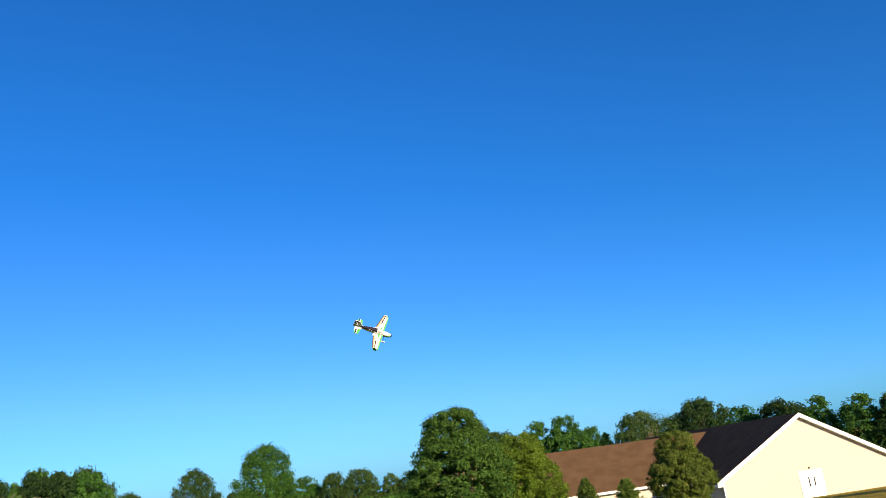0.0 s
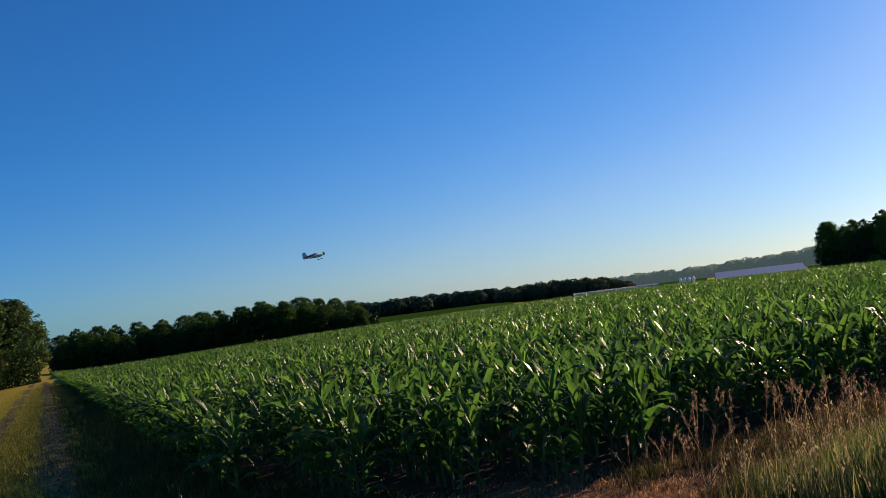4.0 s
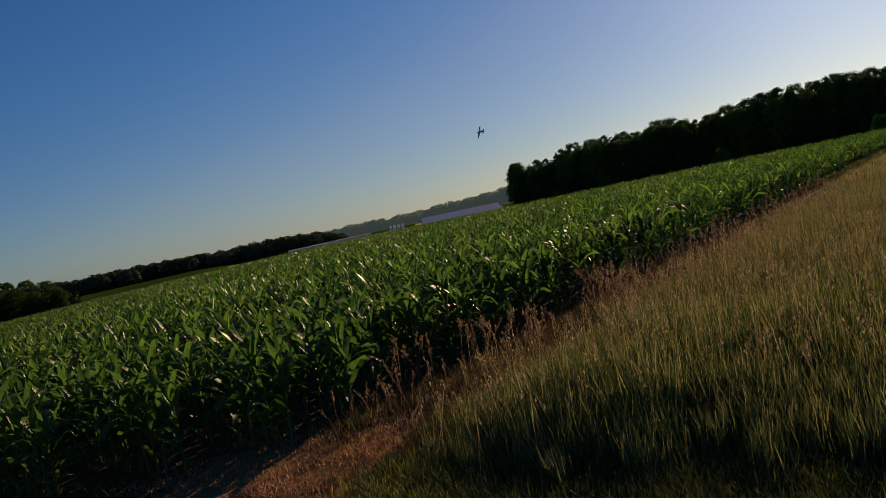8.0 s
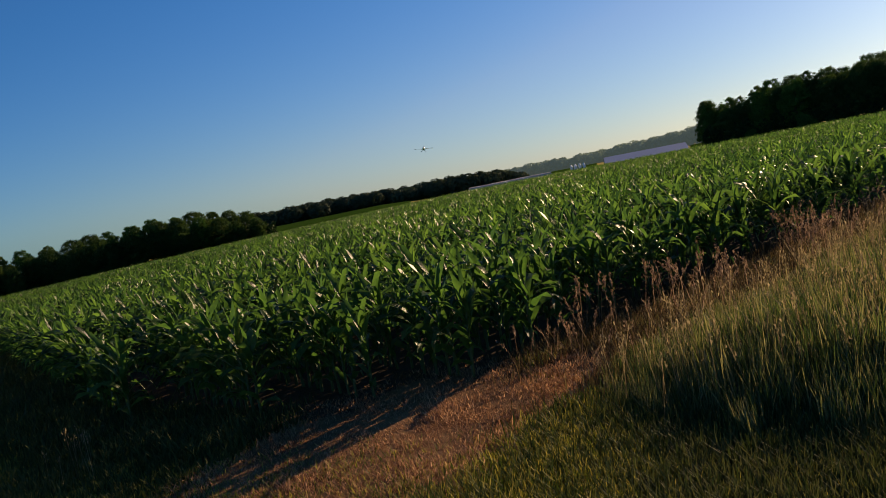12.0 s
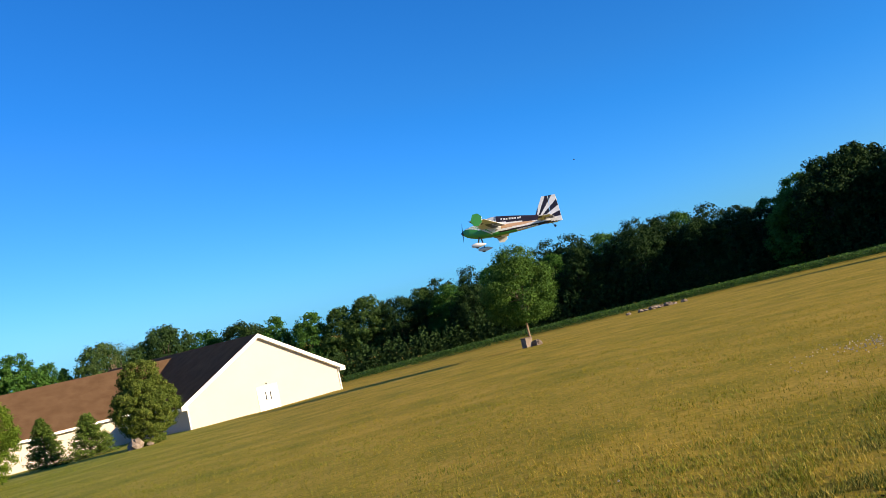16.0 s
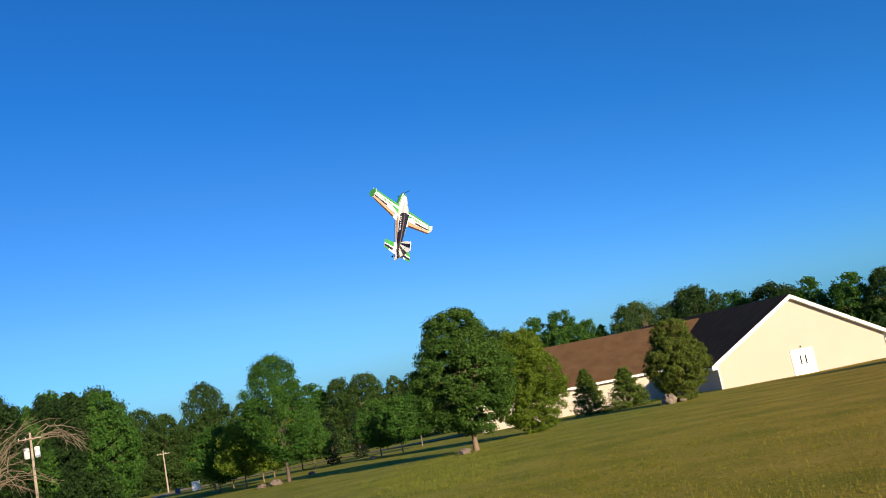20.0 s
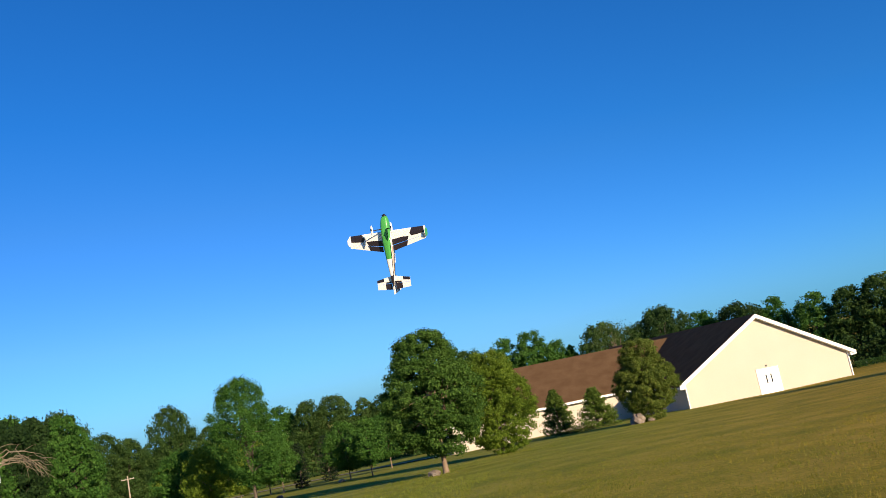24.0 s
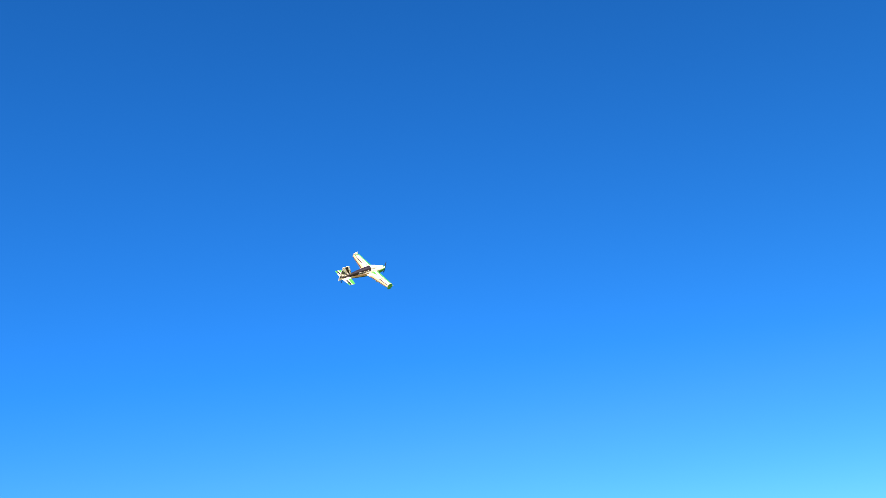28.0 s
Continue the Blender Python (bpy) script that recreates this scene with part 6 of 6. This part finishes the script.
def build_plane():
    root = thing("model_aeroplane", "green, white and black foam aerobatic model aeroplane in flight", "model aeroplane")
    st = [(0.335, 0.036, -0.036, 0.028), (0.31, 0.050, -0.054, 0.042), (0.26, 0.060, -0.074, 0.056), (0.20, 0.066, -0.088, 0.067), (0.12, 0.070, -0.097, 0.078), (0.04, 0.070, -0.100, 0.088),
          (-0.055, 0.068, -0.098, 0.098), (-0.075, 0.067, -0.097, 0.130), (-0.14, 0.062, -0.093, 0.125), (-0.24, 0.055, -0.086, 0.112), (-0.34, 0.047, -0.077, 0.098), (-0.44, 0.038, -0.067, 0.083), (-0.54, 0.029, -0.057, 0.066), (-0.64, 0.020, -0.048, 0.050), (-0.70, 0.013, -0.041, 0.038)]
    fine = np.linspace(0.335, -0.70, 171)
    st = [(x,) + tuple(float(np.interp(-x, [-q[0] for q in st], [q[k] for q in st])) for k in (1, 2, 3)) for x in fine]
    th = np.linspace(0, 2 * np.pi, 97)
    pts = []
    for x, w, lo, hi in st:
        c, s = np.cos(th), np.sin(th)
        y = w * np.sign(c) * np.abs(c) ** 0.62
        z = (lo + hi) / 2 + (hi - lo) / 2 * np.sign(s) * np.abs(s) ** 0.62
        pts.append(np.stack([np.full_like(y, x), y, z], 1))
    pts = np.array(pts)
    mid = (th[:-1] + th[1:]) / 2
    zn = np.sign(np.sin(mid)) * np.abs(np.sin(mid)) ** 0.62
    g = Geo()
    grid_faces(g, pts, lambda i, j: body_paint((st[i][0] + st[i + 1][0]) / 2, zn[j]))
    g.add(pts[0, :-1], [tuple(range(96))], GREEN)
    g.add(pts[-1, :-1], [tuple(range(95, -1, -1))], BLACK)
    part("fuselage", g, PAINTS, root, smooth=True)
    cp = []
    for i, x in enumerate(np.linspace(0.16, -0.078, 14)):
        t = i / 13
        base = float(np.interp(-x, [-q[0] for q in st], [q[3] for q in st])) - 0.014
        top = 0.078 + (0.131 - 0.078) * math.sin(0.5 * math.pi * min(1, t / 0.8)) + 0.004
        w = 0.056 * min(1, 0.25 + 1.6 * t) ** 0.6
        a = np.linspace(0, np.pi, 13)
        base = min(base, top - 0.004)
        cp.append(np.stack([np.full(13, x), w * np.cos(a), base + (top - base) * np.sin(a)], 1))
    g = Geo()
    grid_faces(g, np.array(cp), lambda i, j: 0)
    part("canopy", g, P_CANOPY, root, "pale glossy canopy", smooth=True)
    for side, nm in ((1, "left_wing"), (-1, "right_wing")):
        w = part(nm, panel((0.115, 0.115), (-0.19, -0.065), (0.055, 0.60), (0.033, 0.016), side, 0, 0.72, wing_top, wing_low), PAINTS, root)
        part("aileron", panel((0.115, 0.115), (-0.19, -0.065), (0.085, 0.598), (0.033, 0.016), side, 0.728, 1.0, wing_top, wing_low, 96, 14), PAINTS, w)
        hexa = np.array([(0.105, -0.005), (0.066, 0.088), (-0.008, 0.094), (-0.062, 0.045), (-0.062, -0.040), (-0.008, -0.090), (0.062, -0.084)])
        hexa = hexa * 0.78 + [0.008, 0]
        n = len(hexa)
        fin = Geo()
        vin = [(x, side * 0.602, z) for x, z in hexa]
        vout = [(x, side * 0.609, z) for x, z in hexa]
        fin.add(vin + vout, [tuple(range(n))], WHITE)
        fin.add(vin + vout, [tuple(range(n, 2 * n))], GREEN)
        fin.add(vin + vout, [(i, (i + 1) % n, n + (i + 1) % n, n + i) for i in range(n)], WHITE)
        part("side_force_fin", fin, PAINTS, w, "green outside and white inside wingtip plate")
        s = part("stabilizer", panel((-0.555, -0.60), (-0.76, -0.74), (0.012, 0.26), (0.008, 0.006), side, 0, 0.50, stab_top, stab_low, 18, 9), PAINTS, root)
        part("elevator", panel((-0.555, -0.60), (-0.76, -0.74), (0.03, 0.26), (0.008, 0.006), side, 0.52, 1.0, stab_top, stab_low, 18, 8), PAINTS, s)
        part("gear_leg", Geo().tube([(0.15, side * 0.045, -0.085), (0.15, side * 0.10, -0.135), (0.145, side * 0.15, -0.188)], [0.009, 0.008, 0.007], 6), P_CARBON, root)
        pant = Geo()
        ring = []
        for t in np.linspace(0, 1, 9):
            r = 0.030 * math.sin(math.pi * min(0.985, 0.10 + 0.88 * t)) ** 0.75 * (1.1 - 0.35 * t)
            ring.append((0.225 - 0.175 * t, r))
        a = np.linspace(0, 2 * np.pi, 11)
        grid_faces(pant, np.array([np.stack([np.full(11, x), side * 0.152 + 0.62 * r * np.cos(a), -0.195 + r * np.sin(a)], 1) for x, r in ring]), lambda i, j: 0)
        pp = part("wheel_pant", pant, P_WHITE, root, "white teardrop wheel fairing", smooth=True)
        part("wheel", Geo().tube([(0.160, side * 0.152 - 0.009, -0.209), (0.160, side * 0.152 + 0.009, -0.209)], [0.023, 0.023], 14), P_CARBON, pp)
    # fin and rudder with the black and white sunburst
    def sunburst(x, z):
        a = math.degrees(math.atan2(z + 0.02, -0.53 - x + 1e-6))
        return BLACK if int((a + 96) // 11.5) % 2 else WHITE

    def blade_sheet(corner, nx, nz, t):
        (x00, z00), (x10, z10), (x11, z11), (x01, z01) = corner
        u, v = np.meshgrid(np.linspace(0, 1, nx + 1), np.linspace(0, 1, nz + 1), indexing="ij")
        X = (x00 * (1 - u) + x10 * u) * (1 - v) + (x01 * (1 - u) + x11 * u) * v
        Z = (z00 * (1 - u) + z10 * u) * (1 - v) + (z01 * (1 - u) + z11 * u) * v
        gg = Geo()
        for s in (1, -1):
            q = np.stack([X, np.full_like(X, s * t), Z], -1)
            q = q if s < 0 else q[:, ::-1]
            xx, zz = (X, Z) if s < 0 else (X[:, ::-1], Z[:, ::-1])
            grid_faces(gg, q, lambda i, j: sunburst(xx[i:i + 2, j:j + 2].mean(), zz[i:i + 2, j:j + 2].mean()))
        cs = [(x00, z00), (x10, z10), (x11, z11), (x01, z01)]
        vv = [(x, -t, z) for x, z in cs] + [(x, t, z) for x, z in cs]
        gg.add(vv, [(0, 1, 5, 4), (1, 2, 6, 5), (2, 3, 7, 6), (3, 0, 4, 7)], WHITE)
        return gg

    part("fin", blade_sheet([(-0.52, 0.05), (-0.698, 0.03), (-0.698, 0.27), (-0.625, 0.27)], 30, 44, 0.006), PAINTS, root)
    part("rudder", blade_sheet([(-0.703, -0.05), (-0.83, -0.04), (-0.785, 0.27), (-0.703, 0.27)], 30, 60, 0.0055), PAINTS, root)
    part("tail_wheel", Geo().tube([(-0.70, 0, -0.045), (-0.735, 0, -0.085)], [0.004, 0.004], 5).tube([(-0.74, -0.006, -0.092), (-0.74, 0.006, -0.092)], [0.014, 0.014], 10), P_CARBON, root)
    for side in (1, -1):
        letters = Geo()
        for i, L in enumerate((0.02, 0.026, 0.018, 0.022, 0.024, 0.02, 0.045)):
            x = -0.13 - 0.032 * i
            w = float(np.interp(-x, [-q[0] for q in st], [q[1] for q in st])) + 0.002
            letters.box((x - L, side * w - 0.001, 0.066 - 0.002 * i), (x, side * w + 0.001, 0.086 - 0.002 * i))
        part("lettering", letters, P_WHITE, root, "row of plain white marks")
    part("spinner", Geo().tube([(0.335, 0, -0.003), (0.35, 0, -0.003), (0.365, 0, -0.003), (0.376, 0, -0.003)], [0.034, 0.030, 0.018, 0.002], 12), P_CARBON, root, smooth=True)
    pr = Geo()
    for s in (1, -1):
        u = np.linspace(0.02, 0.135, 7)
        ch = 0.018 * np.sin(np.pi * np.linspace(0.25, 0.93, 7)) + 0.003
        tw = np.radians(np.linspace(42, 14, 7))
        top = np.stack([ch / 2 * np.sin(tw), -ch / 2 * np.cos(tw), s * u], 1)
        bot = np.stack([-ch / 2 * np.sin(tw), ch / 2 * np.cos(tw), s * u], 1)
        for off in (0.0012, -0.0012):
            o = np.array([off, 0, 0])
            pr.add(np.stack([top + o, bot + o], 1).reshape(-1, 3), [(2 * i, 2 * i + 1, 2 * i + 3, 2 * i + 2) for i in range(6)])
    prop = part("propeller", pr, P_CARBON, root, "dark two-bladed propeller")
    return root, prop


plane, propeller = build_plane()


def build_bird():
    root = thing("bird", "tiny dark bird far off in the sky", "bird")
    feather = paint("dark_feather", (0.05, 0.045, 0.04), 0.7)
    part("body", Geo().ball((0, 0, 0), (0.08, 0.025, 0.025), 6, 8), feather, root)
    for s in (1, -1):
        v = [(0.03, 0, 0.01), (-0.03, 0, 0.01), (-0.04, s * 0.10, 0.035), (0.015, s * 0.10, 0.035), (-0.05, s * 0.17, 0.015)]
        part("wing", Geo().add(v, [(0, 1, 2, 3)]).add(v, [(3, 2, 4)]), feather, root)
    part("tail", Geo().add([(-0.07, -0.01, 0), (-0.07, 0.01, 0), (-0.13, 0.025, 0), (-0.13, -0.025, 0)], [(0, 1, 2, 3)]), feather, root)
    return root


bird = build_bird()

# seconds, place and turn of the model aeroplane along its flight
PLANE_PATH = [
    (0, -10.86, 23.00, 5.92, 66.1, 23.7, 25.8),
    (0.4, -7.72, 22.57, 4.37, 31.3, 7.5, -20.6),
    (0.8, -4.30, 21.56, 3.34, 16.5, 3.6, -26.9),
    (1, -2.53, 21.32, 2.93, -3.6, 2.6, -28.5),
    (1.2, -0.53, 21.05, 2.54, -7.8, 1.8, -20.6),
    (1.4, 1.70, 20.73, 2.24, -9.7, -3.7, -13.5),
    (1.6, 4.79, 20.07, 1.98, -11.6, -9.1, -4.7),
    (2, 9.68, 18.51, 2.33, -19.0, -9.0, -4.5),
    (2.6, 18.91, 18.00, 3.07, -23.2, -7.7, 0.7),
    (3, 25.15, 17.80, 3.12, 0.8, -6.0, -20.1),
    (3.5, 33.22, 16.91, 3.69, 7.6, -7.4, -26.6),
    (4, 40.22, 13.70, 4.75, -2.5, -7.7, -38.3),
    (4.5, 44.28, 8.44, 5.86, 0.8, -5.2, -47.8),
    (6.5, 71.81, -17.64, 8.92, -25.0, -0.7, -67.4),
    (7, 72.42, -20.00, 8.58, -47.8, -0.6, -22.8),
    (7.4, 74.32, -19.87, 7.93, -56.3, -4.8, 28.5),
    (8, 85.80, -18.19, 8.96, -66.0, -1.9, 28.2),
    (8.6, 87.58, -10.60, 8.85, -88.7, 1.1, 53.7),
    (9, 86.18, -5.47, 8.09, -82.5, 13.4, 112.4),
    (9.4, 84.01, -1.05, 7.74, -40.9, -5.6, 145.6),
    (9.8, 83.26, 2.55, 6.84, -46.3, -5.6, 170.0),
    (10.4, 79.77, 4.74, 7.34, -42.8, -4.1, 177.5),
    (11, 74.84, 5.32, 6.74, -10.7, -3.5, -178.0),
    (11.5, 67.79, 5.08, 5.63, -8.8, -0.9, -176.4),
    (13.5, 32.25, 3.44, 2.70, 5.8, -2.2, 167.9),
    (14, 26.87, 4.37, 2.60, 5.4, -3.3, 169.4),
    (14.4, 21.46, 5.09, 2.50, 6.6, -2.7, 167.5),
    (14.8, 16.72, 6.14, 2.49, 1.4, -3.3, 162.8),
    (15, 14.77, 6.96, 2.55, 3.7, -4.3, 163.0),
    (15.4, 9.74, 8.40, 2.87, 3.2, -6.3, 166.2),
    (15.7, 6.09, 8.51, 2.51, 5.3, -4.0, 161.1),
    (16, 2.89, 9.66, 2.37, 8.1, -3.7, 150.9),
    (16.2, 0.78, 10.39, 2.27, 5.9, -12.4, 154.3),
    (16.4, -1.23, 11.49, 2.47, 13.8, -44.7, 147.3),
    (16.6, -2.75, 11.70, 2.68, 42.5, -73.4, 116.7),
    (16.8, -3.79, 11.89, 2.93, 93.3, -76.4, 55.7),
    (17, -4.50, 12.04, 3.16, 102.0, -73.8, 35.1),
    (17.2, -4.99, 12.18, 3.28, 115.0, -71.4, 2.4),
    (17.4, -5.43, 12.28, 3.30, 60.5, -73.2, 39.7),
    (17.6, -5.67, 12.42, 3.47, 42.9, -72.9, 47.6),
    (17.8, -5.75, 12.61, 3.61, 66.3, -81.2, 5.1),
    (18, -5.71, 12.74, 3.87, 71.5, -83.7, -26.7),
    (18.2, -5.81, 12.71, 3.92, 134.4, -76.1, -84.9),
    (18.4, -5.78, 12.67, 3.90, 121.7, -84.1, -121.6),
    (18.6, -5.76, 12.60, 3.89, -173.6, -87.1, 149.3),
    (18.8, -5.78, 12.53, 3.76, -121.6, -86.2, 65.4),
    (19, -5.76, 12.46, 3.72, -153.7, -77.5, 81.6),
    (19.2, -5.66, 12.40, 3.65, -74.3, -75.6, -22.5),
    (19.4, -5.53, 12.26, 3.66, -107.1, -71.9, -34.6),
    (19.6, -5.36, 12.04, 3.90, -148.6, -84.4, -21.4),
    (19.8, -5.12, 11.81, 4.08, 84.2, -75.8, 87.6),
    (20, -5.01, 11.59, 4.09, 79.4, -61.7, 82.8),
    (20.2, -4.85, 11.44, 4.08, 69.1, -60.5, 74.8),
    (20.4, -4.55, 11.48, 3.98, 52.2, -64.6, 78.2),
    (20.6, -4.39, 11.61, 3.86, 14.5, -66.7, 98.5),
    (20.8, -4.20, 11.89, 3.79, -19.6, -61.3, 113.9),
    (21, -4.10, 12.18, 3.80, -36.9, -62.7, 102.5),
    (21.2, -3.98, 12.43, 3.70, -37.2, -74.5, 80.5),
    (21.4, -3.94, 12.53, 3.74, -57.0, -84.7, 91.1),
    (23.5, -4.64, 12.14, 3.90, 30.0, -84.0, -73.5),
    (23.7, -4.72, 11.87, 3.93, -146.1, -85.1, 77.2),
    (24, -4.72, 11.55, 3.94, -32.3, -79.5, -55.0),
    (24.1, -4.69, 11.49, 3.92, -55.5, -75.7, -46.3),
    (24.3, -4.65, 11.36, 3.95, -66.8, -73.3, -64.1),
    (24.5, -4.56, 11.12, 4.13, -58.0, -72.7, -99.1),
    (24.7, -4.50, 10.76, 4.43, 64.0, -53.9, 140.7),
    (25, -4.58, 10.33, 4.56, 77.3, -44.3, 132.5),
    (25.3, -4.95, 10.27, 4.61, 79.0, -60.6, 129.8),
    (25.5, -5.23, 10.31, 4.57, 62.2, -70.1, 138.6),
    (25.7, -5.39, 10.40, 4.37, 27.7, -69.9, 152.8),
    (25.9, -5.61, 10.38, 4.24, -13.1, -65.7, 170.1),
    (26.1, -5.94, 10.29, 4.32, -38.3, -56.9, 164.1),
    (26.3, -6.53, 10.18, 4.50, -41.4, -67.7, 143.4),
    (26.5, -7.19, 10.21, 5.03, -12.2, -72.4, 114.9),
    (26.7, -7.94, 10.21, 5.91, 35.5, -63.1, 73.9),
    (26.9, -8.72, 10.19, 6.60, 45.8, -42.6, 77.0),
    (27.1, -9.20, 10.23, 7.40, 56.4, -27.4, 62.7),
    (27.4, -9.59, 10.70, 8.48, 62.1, -17.8, 69.2),
    (27.7, -10.03, 11.55, 9.03, 50.5, -17.1, 74.5),
    (28, -10.30, 12.22, 9.57, 60.9, -19.6, 70.5),
]


def motions():
    walk(plane, [(t, pose(*p)) for t, *p in PLANE_PATH])
    walk(propeller, [(i / 10, pose(0.355, 0, -0.003, 72 * i, 0, 0)) for i in range(281)])
    walk(bird, [(0, pose(-90.4, 15.9, 132.7, 0, 0, -100)), (12, pose(-83.5, 48.2, 116.6, 0, 0, -60)), (14.5, pose(5.7, 64.9, 12.0, 0, 0, -20)), (15.5, pose(18.7, 56.6, 8.6, 0, 0, -22)), (15.7, pose(20.4, 55.9, 8.9, 0, 0, -22)), (16, pose(23.2, 54.8, 9.3, 0, 0, -24)), (16.2, pose(25.0, 54.0, 9.3, 0, 0, -25)), (17.5, pose(44.4, 53.0, 12.6, 0, 0, -40)), (21, pose(113.2, 20.0, 98.1, 0, 0, -80)), (28, pose(86.6, -50.0, 174.9, 0, 0, -120))])


motions()
